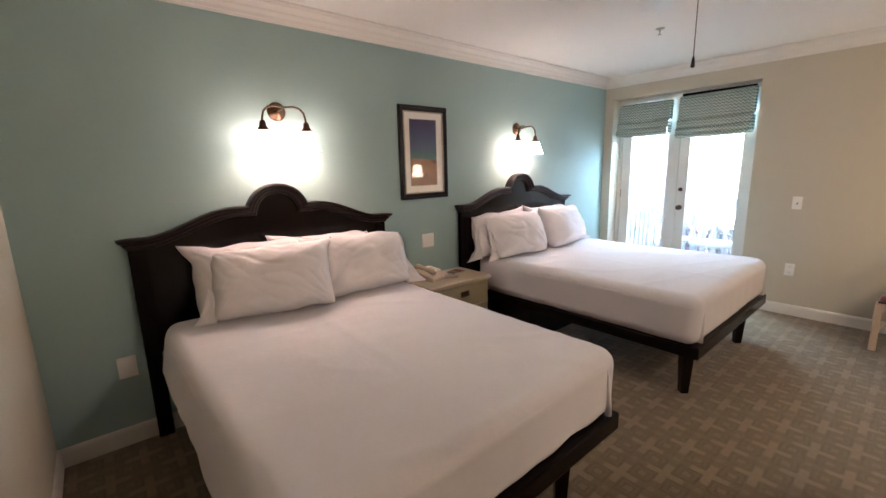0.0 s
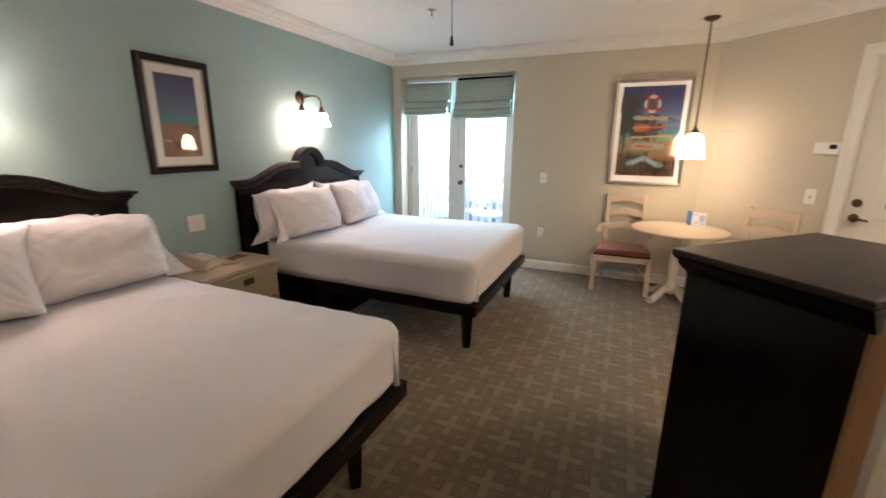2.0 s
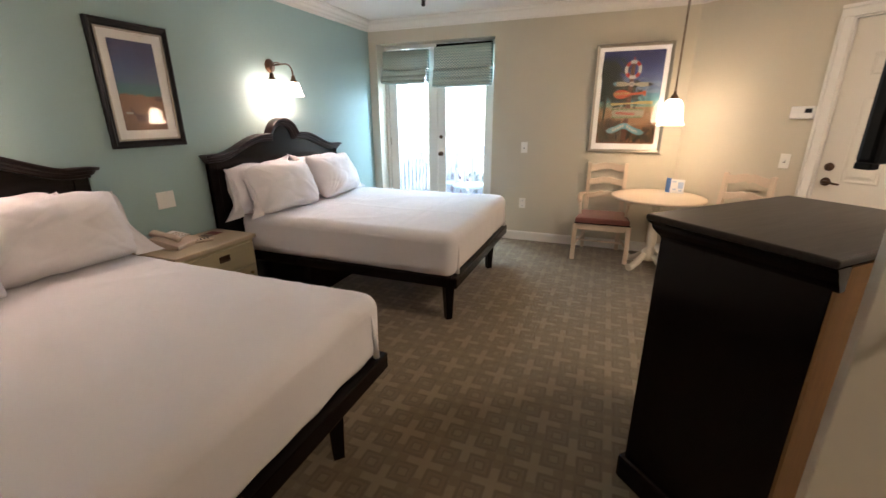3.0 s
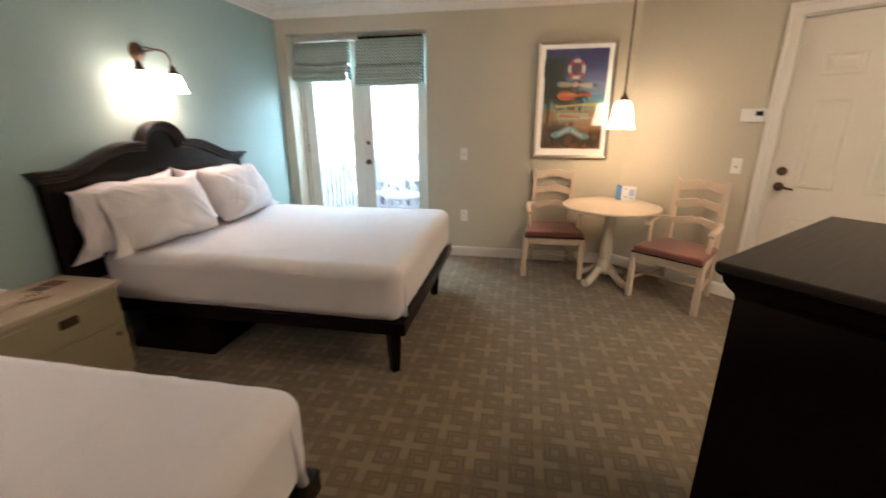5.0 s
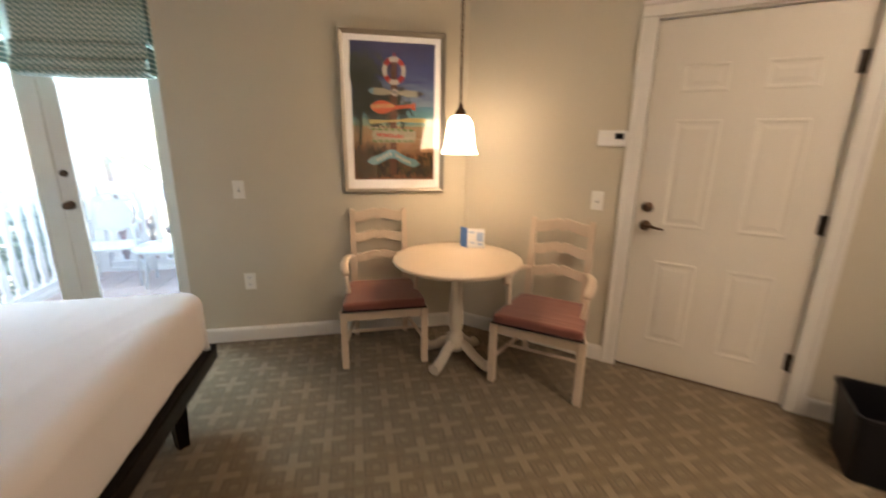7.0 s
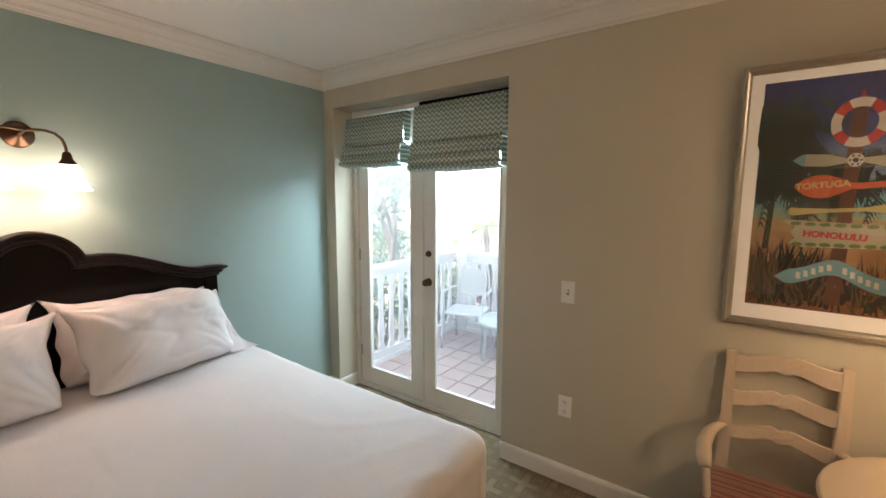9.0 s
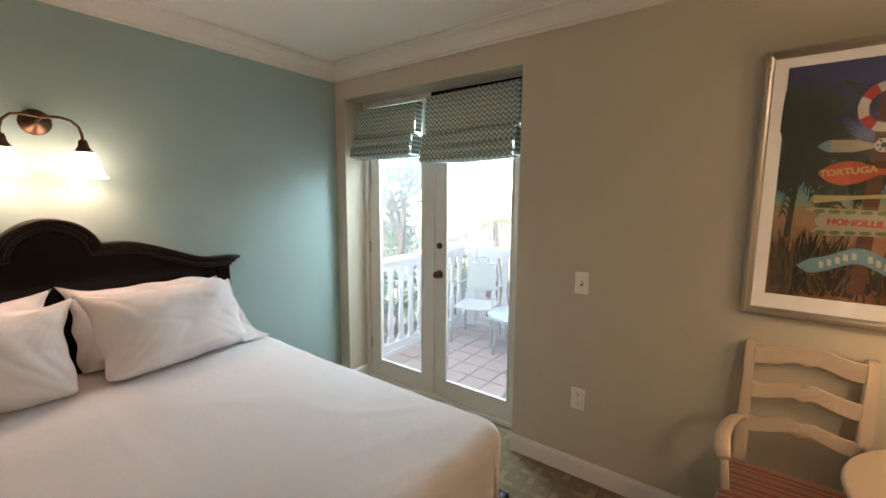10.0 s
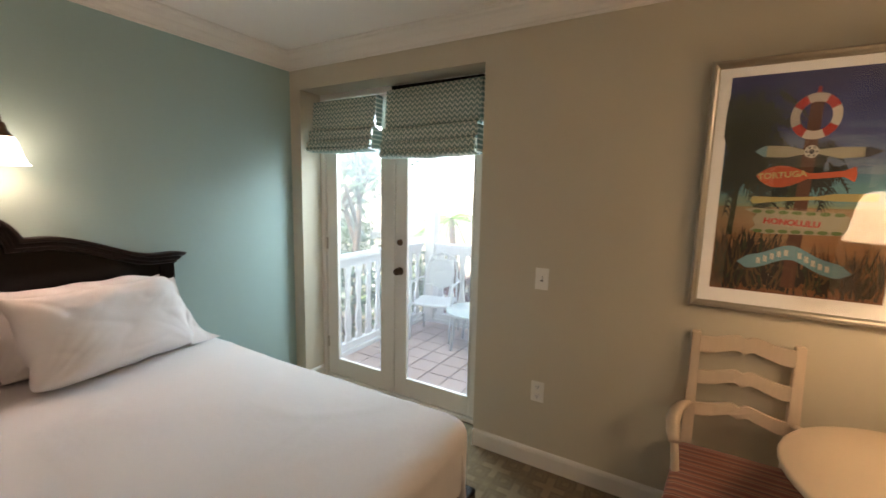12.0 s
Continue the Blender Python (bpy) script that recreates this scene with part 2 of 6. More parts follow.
def chevron_mat():
    m, nt, b = shader("chevron_fabric")
    v = coords(nt)
    sp = nt.nodes.new("ShaderNodeSeparateXYZ")
    nt.links.new(v, sp.inputs[0])
    zig = mth(nt, "MULTIPLY", mth(nt, "PINGPONG", sp.outputs[1], 0.018), 1.25)
    s = mth(nt, "FRACT", mth(nt, "DIVIDE", mth(nt, "ADD", sp.outputs[2], zig), 0.030))
    line = mth(nt, "LESS_THAN", s, 0.36)
    n1, n2 = noise_tex(nt, v, 6.0), noise_tex(nt, v, 300.0, 2.0)
    c = mixc(nt, line, (0.24, 0.345, 0.315), (0.74, 0.77, 0.70))
    c = mixc(nt, mth(nt, "MULTIPLY", n1, 0.3), c, (0.21, 0.29, 0.26))
    nt.links.new(c, b.inputs["Base Color"])
    b.inputs["Roughness"].default_value = 0.9
    b.inputs["Specular IOR Level"].default_value = 0.15
    bump(nt, n2, 0.3, 0.001, b)
    return m


def stripe_mat():
    m, nt, b = shader("striped_seat_fabric")
    v = coords(nt)
    sp = nt.nodes.new("ShaderNodeSeparateXYZ")
    nt.links.new(v, sp.inputs[0])
    s = mth(nt, "FRACT", mth(nt, "DIVIDE", sp.outputs[1], 0.075))
    rp = nt.nodes.new("ShaderNodeValToRGB")
    rp.color_ramp.interpolation = "CONSTANT"
    stops = [(0.0, (0.16, 0.035, 0.03)), (0.16, (0.34, 0.12, 0.075)), (0.3, (0.42, 0.27, 0.19)), (0.36, (0.10, 0.035, 0.04)), (0.5, (0.30, 0.075, 0.055)),
             (0.62, (0.40, 0.19, 0.12)), (0.72, (0.13, 0.05, 0.06)), (0.8, (0.45, 0.31, 0.24)), (0.85, (0.25, 0.07, 0.05))]
    cr = rp.color_ramp
    while len(cr.elements) < len(stops):
        cr.elements.new(0.5)
    for e, (p, c) in zip(cr.elements, stops):
        e.position, e.color = p, (*c, 1)
    nt.links.new(s, rp.inputs[0])
    n1, n2 = noise_tex(nt, v, 9.0), noise_tex(nt, v, 350.0, 2.0)
    c = mixc(nt, mth(nt, "ADD", 0.25, mth(nt, "MULTIPLY", n1, 0.3)), rp.outputs[0], (0.25, 0.11, 0.075))
    nt.links.new(c, b.inputs["Base Color"])
    b.inputs["Roughness"].default_value = 0.9
    b.inputs["Sheen Weight"].default_value = 0.2
    bump(nt, n2, 0.3, 0.001, b)
    return m


def glow_glass(name, col, strength):
    m, nt, b = shader(name)
    b.inputs["Base Color"].default_value = (0.9, 0.86, 0.78, 1)
    b.inputs["Roughness"].default_value = 0.25
    b.inputs["Emission Color"].default_value = (*col, 1)
    b.inputs["Emission Strength"].default_value = strength
    return m


def glass_mat(name, tint=(1, 1, 1), rough=0.0):
    m, nt, b = shader(name)
    b.inputs["Base Color"].default_value = (*tint, 1)
    b.inputs["Transmission Weight"].default_value = 1.0
    b.inputs["Roughness"].default_value = rough
    b.inputs["IOR"].default_value = 1.45
    return m


def veiled_glass(name, veil):
    """Clear glass with a small translucent share: a painted haze washing out the view."""
    m, nt, b = shader(name)
    b.inputs["Transmission Weight"].default_value = 1.0
    b.inputs["Roughness"].default_value = 0.0
    b.inputs["IOR"].default_value = 1.45
    tr = nt.nodes.new("ShaderNodeBsdfTranslucent")
    tr.inputs["Color"].default_value = (0.9, 0.93, 0.95, 1)
    mx = nt.nodes.new("ShaderNodeMixShader")
    mx.inputs[0].default_value = veil
    nt.links.new(b.outputs[0], mx.inputs[1])
    nt.links.new(tr.outputs[0], mx.inputs[2])
    o = [k for k in nt.nodes if k.type == "OUTPUT_MATERIAL"][0]
    nt.links.new(mx.outputs[0], o.inputs["Surface"])
    return m


def leaf_mat(name, a, c):
    m, nt, b = shader(name)
    g = nt.nodes.new("ShaderNodeNewGeometry")
    v = coords(nt)
    n = noise_tex(nt, v, 25.0)
    col = mixc(nt, g.outputs["Random Per Island"], a, c)
    col = mixc(nt, mth(nt, "MULTIPLY", n, 0.4), col, tuple(k * 0.6 for k in a))
    nt.links.new(col, b.inputs["Base Color"])
    b.inputs["Roughness"].default_value = 0.45
    b.inputs["Transmission Weight"].default_value = 0.0
    b.inputs["Subsurface Weight"].default_value = 0.0
    return m


M_GREEN = wall_paint("sage_green_paint", (0.345, 0.48, 0.46))
M_BEIGE = wall_paint("beige_paint", (0.575, 0.525, 0.415))
M_CEIL = wall_paint("ceiling_paint", (0.87, 0.84, 0.79), 0.7)
M_TRIM = plain("white_trim_paint", (0.78, 0.75, 0.69), 0.35, var=0.04, relief=0.06)
M_DOOR = plain("cream_door_paint", (0.74, 0.69, 0.60), 0.38, var=0.05, relief=0.08)
M_CARPET = carpet_mat()
M_DARK = wood("espresso_wood", (0.0055, 0.0028, 0.0024), 0.22, (14, 1, 1), var=0.3, relief=0.008, spec=0.22)
M_MOULD = wood("espresso_moulding", (0.011, 0.0045, 0.0032), 0.30, (14, 1, 1), var=0.3, relief=0.0015, spec=0.3)
M_DRESSTOP = wood("worn_dark_top", (0.022, 0.017, 0.013), 0.42, (14, 1, 1), var=0.3, spec=0.3)
M_RAWWOOD = wood("raw_back_panel", (0.30, 0.165, 0.065), 0.7, (1, 1, 14))
M_SHEET = linen("white_bed_linen", (0.76, 0.725, 0.725))
M_PILLOW = linen("white_pillow_cotton", (0.79, 0.755, 0.75))
M_CREAMWOOD = wood("limed_cream_wood", (0.64, 0.57, 0.46), 0.45, (14, 1, 1), var=0.12)
M_NSWOOD = wood("pale_olive_painted_wood", (0.37, 0.315, 0.19), 0.35, (14, 1, 1), var=0.12)
M_NSTOP = wood("pale_wood_top", (0.50, 0.40, 0.275), 0.3, (14, 1, 1), var=0.15)
M_CHAIR = wood("whitewashed_chair_wood", (0.66, 0.53, 0.40), 0.5, (1, 1, 14), var=0.1)
M_BRONZE = plain("aged_bronze", (0.12, 0.072, 0.045), 0.34, 0.9, var=0.3, relief=0.1)
M_BRASS = plain("antique_brass", (0.38, 0.25, 0.11), 0.35, 0.9, var=0.25, relief=0.1)
M_IRON = plain("dark_iron", (0.045, 0.035, 0.03), 0.4, 0.8, var=0.25)
M_SHADE = glow_glass("lit_opal_glass", (1.0, 0.76, 0.62), SHADE_GLOW)
M_BLACKFRAME = plain("black_frame_wood", (0.008, 0.007, 0.008), 0.34, var=0.2, spec=0.25)
M_SILVER = plain("silver_frame_leaf", (0.46, 0.42, 0.35), 0.32, 0.85, var=0.15, fine=120)
M_MATBOARD = plain("white_mat_board", (0.88, 0.87, 0.84), 0.8, var=0.03)
M_PLATE = plain("ivory_plastic", (0.84, 0.82, 0.76), 0.4, var=0.03, relief=0.0)
M_WHITEPL = plain("white_plastic", (0.83, 0.82, 0.79), 0.35, var=0.03, relief=0.0)
M_BLACKPL = plain("black_plastic", (0.007, 0.007, 0.009), 0.45, var=0.2, relief=0.1, spec=0.25)
M_SCREEN = plain("tv_screen", (0.004, 0.004, 0.006), 0.12, var=0.1, relief=0.0)
M_PHONE = plain("beige_phone_plastic", (0.50, 0.40, 0.30), 0.4, var=0.05, relief=0.0)
M_CHEVRON = chevron_mat()
M_STRIPE = stripe_mat()
M_GLASS = veiled_glass("window_glass", 0.07)
M_PICGLASS = glass_mat("picture_glass")
M_TERRA = plain("terracotta_tile", (0.48, 0.345, 0.305), 0.4, var=0.25, big=4.0, relief=0.2)
M_GROUT = plain("tile_grout", (0.20, 0.185, 0.17), 0.9, var=0.15)
M_RAIL = plain("white_balcony_paint", (0.72, 0.72, 0.71), 0.45, var=0.06)
M_PATIO = plain("white_patio_metal", (0.55, 0.58, 0.58), 0.4, var=0.08)
M_STUCCO = plain("pale_stucco", (0.62, 0.57, 0.50), 0.9, var=0.08, relief=0.4, dist=0.004)
M_SOIL = plain("garden_ground", (0.22, 0.22, 0.16), 0.95, var=0.35, big=0.6, relief=0.5, dist=0.02)
M_BARK = plain("bark", (0.12, 0.095, 0.075), 0.9, var=0.35, big=6, relief=0.6, dist=0.01)
M_LEAF = leaf_mat("leaf_green", (0.030, 0.075, 0.030), (0.085, 0.15, 0.07))
M_LEAF2 = leaf_mat("leaf_blue_green", (0.025, 0.070, 0.052), (0.075, 0.14, 0.105))
M_PALM = leaf_mat("palm_leaf", (0.06, 0.19, 0.02), (0.14, 0.29, 0.04))
M_REDLEAF = leaf_mat("red_leaf", (0.16, 0.025, 0.035), (0.26, 0.08, 0.08))


def paint(name, col, rough=0.6):
    return plain(name, col, rough, var=0.12, big=14.0, fine=90.0, relief=0.2, dist=0.0006)

# ---- the plan ----
XW, XF, YG, ZC = 0.125, 5.385, 3.34, 2.46        # west wall, balcony wall, green wall, ceiling
DW = math.radians(46.9)                          # the entry door's wall turns away by this much
DU = Vector((-math.cos(DW), -math.sin(DW), 0))   # along that wall, away from the balcony wall
DN = Vector((-math.sin(DW), math.cos(DW), 0))    # out of that wall into the room
DP = Vector((4.629, -0.963, 0))                  # foot of the entry door's latch side


def dw(u, n, z=0.0):
    return DP + DU * u + DN * n + Vector((0, 0, z))


M_DWALL = Matrix(((DU.x, DN.x, 0, DP.x), (DU.y, DN.y, 0, DP.y), (0, 0, 1, 0), (0, 0, 0, 1)))
WN = 0.03
S_CORNER = (XF - dw(0, WN).x) / -DU.x
C_BD = dw(-S_CORNER, WN)          # balcony wall meets door wall
C_W2 = dw(1.40, WN)               # door wall meets the short return
C_END = dw(1.40, 0.73)            # outer corner of the return
C_LOU = dw(2.95, 0.73)
YS = C_LOU.y
OY0, OY1, OZ = 1.786, 3.234, 2.216   # balcony door opening
XD = 5.615                          # plane of the balcony doors


def wall(name, bm, material, label):
    return one(name, bm, material, label, "wall", kind="structure")


def slab_between(bm, a, c, z0, z1, thick):
    """A wall block whose room face runs from a to c; the room lies to the right."""
    a, c = Vector((a[0], a[1], 0)), Vector((c[0], c[1], 0))
    d = (c - a).normalized()
    o = Vector((-d.y, d.x, 0)) * thick
    b = bmesh.new()
    vs = [b.verts.new((p.x, p.y, z)) for z in (z0, z1) for p in (a, c, c + o, a + o)]
    for f in ((0, 1, 2, 3), (7, 6, 5, 4), (0, 4, 5, 1), (1, 5, 6, 2), (2, 6, 7, 3), (3, 7, 4, 0)):
        b.faces.new([vs[i] for i in f])
    bmesh.ops.recalc_face_normals(b, faces=b.faces[:])
    add_mesh(bm, b)


# floor and ceiling
plan = [Vector((-0.1, YG + 0.2, 0)), Vector((XD + 0.02, YG + 0.2, 0)), Vector((XD + 0.02, C_BD.y + 0.1, 0)), dw(-S_CORNER - 0.1, -0.11), dw(1.53, -0.11), dw(1.53, 0.60), dw(3.05, 0.60)]
plan.append(Vector((-0.1, plan[-1].y, 0)))
b = bmesh.new()
prism(b, [(p.x, p.y) for p in plan], lambda a, c, d: Vector((a, c, d - 0.15)), 0.15)
bmesh.ops.recalc_face_normals(b, faces=b.faces[:])
floor = one("floor", b, M_CARPET, "brown and olive patterned carpet with pale crosses and squares", "floor", kind="structure")
ceiling = one("ceiling", boxed(-0.1, XF + 0.1, -3.0, YG + 0.2, ZC, ZC + 0.15), M_CEIL, "smooth white painted ceiling", "ceiling", kind="structure")

b = bmesh.new(); slab_between(b, (XW - 0.2, YG), (XF + 0.27, YG), 0, ZC, 0.15)
wall("wall_north", b, M_GREEN, "sage green painted wall behind the beds")
b = bmesh.new(); slab_between(b, (XW, -3.0), (XW, YG), 0, ZC, 0.15)
wall("wall_west", b, M_BEIGE, "plain beige painted end wall")
b = bmesh.new()
box(b, XF, XF + 0.28, OY1, YG, 0, ZC)
box(b, XF, XF + 0.28, C_BD.y - 0.15, OY0, 0, ZC)
box(b, XF, XF + 0.28, OY0, OY1, OZ, ZC)
wall("wall_east", b, M_BEIGE, "beige painted wall with the recessed balcony door")
b = bmesh.new()
DH = 2.045
for (u0, u1, z0, z1) in ((-S_CORNER, -0.02, 0, ZC), (0.884, 1.40, 0, ZC), (-0.02, 0.884, DH, ZC)):
    slab_between(b, dw(u0, WN), dw(u1, WN), z0, z1, 0.14)
wall("wall_entry", b, M_BEIGE, "beige painted angled wall holding the entry door")
b = bmesh.new(); slab_between(b, C_W2, C_END, 0, ZC, 0.12)
wall("wall_return", b, M_BEIGE, "short beige painted return wall beside the entry door")
b = bmesh.new()
slab_between(b, dw(1.401, 0.73), dw(1.50, 0.73), 0, ZC, 0.12)
slab_between(b, dw(2.25, 0.73), C_LOU, 0, ZC, 0.12)
slab_between(b, dw(1.50, 0.73), dw(2.25, 0.73), 2.05, ZC, 0.12)
wall("wall_closet", b, M_BEIGE, "beige painted wall holding the louvred door")
b = bmesh.new(); slab_between(b, (C_LOU.x + 0.1, YS), (XW - 0.1, YS), 0, ZC, 0.15)
wall("wall_south", b, M_BEIGE, "plain beige painted wall")
b = bmesh.new()
box(b, XW, 0.95, -0.93, -0.81, 0, ZC); box(b, 1.745, 2.20, -0.93, -0.81, 0, ZC); box(b, 0.95, 1.745, -0.93, -0.81, 2.05, ZC)
wall("wall_partition", b, M_BEIGE, "plain beige painted partition with a doorway")

# skirting and cornice
BASE = [(0, 0), (0.014, 0), (0.014, 0.080), (0.011, 0.092), (0.006, 0.099), (0, 0.103)]
b = bmesh.new()
sweep(b, [(XW, -0.81), (XW, YG), (XF, YG), (XF, OY1)], BASE)
sweep(b, [(XF, OY1), (XD - 0.05, OY1)], BASE)
sweep(b, [(XF, OY0), (XF, C_BD.y), dw(-0.09, WN)[:2]], BASE)
sweep(b, [dw(0.954, WN)[:2], C_W2[:2], C_END[:2], dw(1.49, 0.73)[:2]], BASE)
tagged(part("baseboard", b, M_TRIM), "white painted moulded skirting board", "baseboard", kind="structure")
CROWN = [(0, 2.352), (0.010, 2.350), (0.014, 2.362), (0.020, 2.366), (0.026, 2.384), (0.040, 2.402), (0.044, 2.412), (0.058, 2.424), (0.078, 2.434), (0.084, 2.444), (0.092, 2.448), (0.094, ZC - 0.001), (0, ZC - 0.001)]
b = bmesh.new()
sweep(b, [(XW, -0.81), (XW, YG), (XF, YG), C_BD[:2], C_W2[:2], C_END[:2], C_LOU[:2]], CROWN)
tagged(part("trim", b, M_TRIM), "white painted stepped crown moulding under the ceiling", "crown moulding", kind="structure")

# ---- lamps ----
def shade_profile():
    # a bell of opal glass with a flared lip, open below
    out = [(0.024, 0.0), (0.038, -0.005), (0.047, -0.024), (0.054, -0.055), (0.062, -0.085), (0.071, -0.108), (0.082, -0.118)]
    return out + [(r - 0.004, z) for r, z in out[::-1]]


def sconce(x, z):
    s = thing("wall_sconce", "aged bronze double wall sconce with two lit opal glass shades", "wall lamp", group="sconces over the beds")
    b = bmesh.new()
    lathe(b, [(0, 0.034), (0.012, 0.033), (0.020, 0.024), (0.036, 0.021), (0.040, 0.015), (0.050, 0.013), (0.057, 0.005), (0.057, 0)], seg=28, m=Matrix.Translation((x, YG, z)) @ pose(0, 0, 0, 90))
    part("back_plate", b, M_BRONZE, s, "round stepped bronze plate")
    yb = YG - 0.13
    b = bmesh.new()
    tube(b, [(x, YG - 0.02, z - 0.0), (x, yb + 0.02, z + 0.008), (x, yb, z + 0.01)], 0.007)
    part("stem", b, M_BRONZE, s)
    for k in (-1, 1):
        b = bmesh.new()
        pts = [(x, yb, z + 0.01), (x + k * 0.06, yb, z + 0.016), (x + k * 0.095, yb, z + 0.008), (x + k * 0.120, yb, z - 0.016), (x + k * 0.129, yb, z - 0.048), (x + k * 0.131, yb, z - 0.078)]
        tube(b, pts, 0.0062)
        part("arm", b, M_BRONZE, s)
        cz = z - 0.118
        b = bmesh.new()
        lathe(b, [(0.006, 0.048), (0.013, 0.046), (0.018, 0.034), (0.020, 0.016), (0.029, 0.003), (0.036, -0.010), (0.033, -0.014), (0, -0.014)], (x + k * 0.131, yb, cz), 20)
        part("socket_cup", b, M_BRONZE, s)
        b = bmesh.new()
        lathe(b, shade_profile(), (x + k * 0.131, yb, cz - 0.006), 28)
        part("shade", b, M_SHADE, s, "lit bell-shaped opal glass")
        lamp = new("bulb", bpy.data.lights.new("bulb", "POINT"))
        lamp.data.energy, lamp.data.color, lamp.data.shadow_soft_size = BULB, (1.0, 0.64, 0.52), 0.018
        lamp.location = (x + k * 0.131, yb, cz - 0.062)
        lamp.parent = s
    return s


sconce(1.398, 1.838)
sconce(3.708, 1.825)

PX, PY = 4.93, 0.05
pend = thing("pendant_lamp", "bronze chain pendant lamp with a lit opal glass bell", "pendant lamp")
b = bmesh.new()
lathe(b, [(0.0, -0.03), (0.02, -0.03), (0.05, -0.018), (0.062, -0.004), (0.062, 0)], (PX, PY, ZC), 28)
part("canopy", b, M_BRONZE, pend)
ZS = 1.545
zl, i = ZC - 0.03, 0
b = bmesh.new()
tube(b, [(0.009 * math.cos(t), 0, 0.017 * math.sin(t)) for t in [2 * math.pi * k / 12 for k in range(13)]], 0.0028, 6)
link_me = mesh_of("chain_link", b, M_BRONZE)
while zl > ZS + 0.05:
    shared("chain_link", link_me, pend, pose(PX, PY, zl - 0.014, 0, 0, 90 * (i % 2) + 20))
    zl -= 0.0275
    i += 1
b = bmesh.new()
tube(b, [(PX + 0.004, PY, ZC - 0.03), (PX - 0.003, PY + 0.003, (ZC + ZS) / 2), (PX, PY, ZS + 0.03)], 0.0022, 6)
part("cord", b, M_BRONZE, pend)
b = bmesh.new()
lathe(b, [(0.004, 0.06), (0.012, 0.056), (0.014, 0.035), (0.024, 0.026), (0.034, 0.004), (0.036, -0.006), (0, -0.006)], (PX, PY, ZS), 24)
part("socket_cup", b, M_BRONZE, pend)
b = bmesh.new()
out = [(0.032, 0.0), (0.054, -0.011), (0.071, -0.042), (0.080, -0.088), (0.086, -0.143), (0.097, -0.193), (0.110, -0.220)]
lathe(b, out + [(r - 0.004, z) for r, z in out[::-1]], (PX, PY, ZS - 0.004), 36)
part("shade", b, glow_glass("lit_pendant_glass", (1.0, 0.75, 0.49), SHADE_GLOW * 0.95), pend, "lit bell-shaped opal glass")
lamp = new("bulb", bpy.data.lights.new("bulb", "POINT"))
lamp.data.energy, lamp.data.color, lamp.data.shadow_soft_size = BULB * 0.85, (1.0, 0.69, 0.42), 0.03
lamp.location = (PX, PY, ZS - 0.165)
lamp.parent = pend

# ---- beds ----
def head_line(xh, hw, over, d):
    """The headboard's top edge, set in by d: two drooping shoulders and a round arch between them."""
    r, z0, zs = 0.186, 1.207, 1.266
    rd, step = r - d, zs - d - z0
    xi = math.sqrt(max(0.0, rd * rd - step * step))
    a0 = math.atan2(step, xi)
    right = []
    for i in range(41):
        a = xi + (hw - xi) * i / 40
        t = min(1.0, max(0.0, (a - 0.225) / 0.47))
        slope = 0.126 * 6 * t * (1 - t) / 0.47
        right.append((a, zs - 0.126 * (t * t * (3 - 2 * t)) + 0.012 * math.sin(math.pi * t) - d * math.sqrt(1 + slope * slope)))
    right.append((hw + over, 1.136 - d))
    arch = [(rd * math.cos(a0 + (math.pi - 2 * a0) * i / 36), z0 + rd * math.sin(a0 + (math.pi - 2 * a0) * i / 36)) for i in range(37)]
    line = right[::-1] + arch[1:-1] + [(-a, c) for a, c in right]
    return [(xh + a, c) for a, c in line]


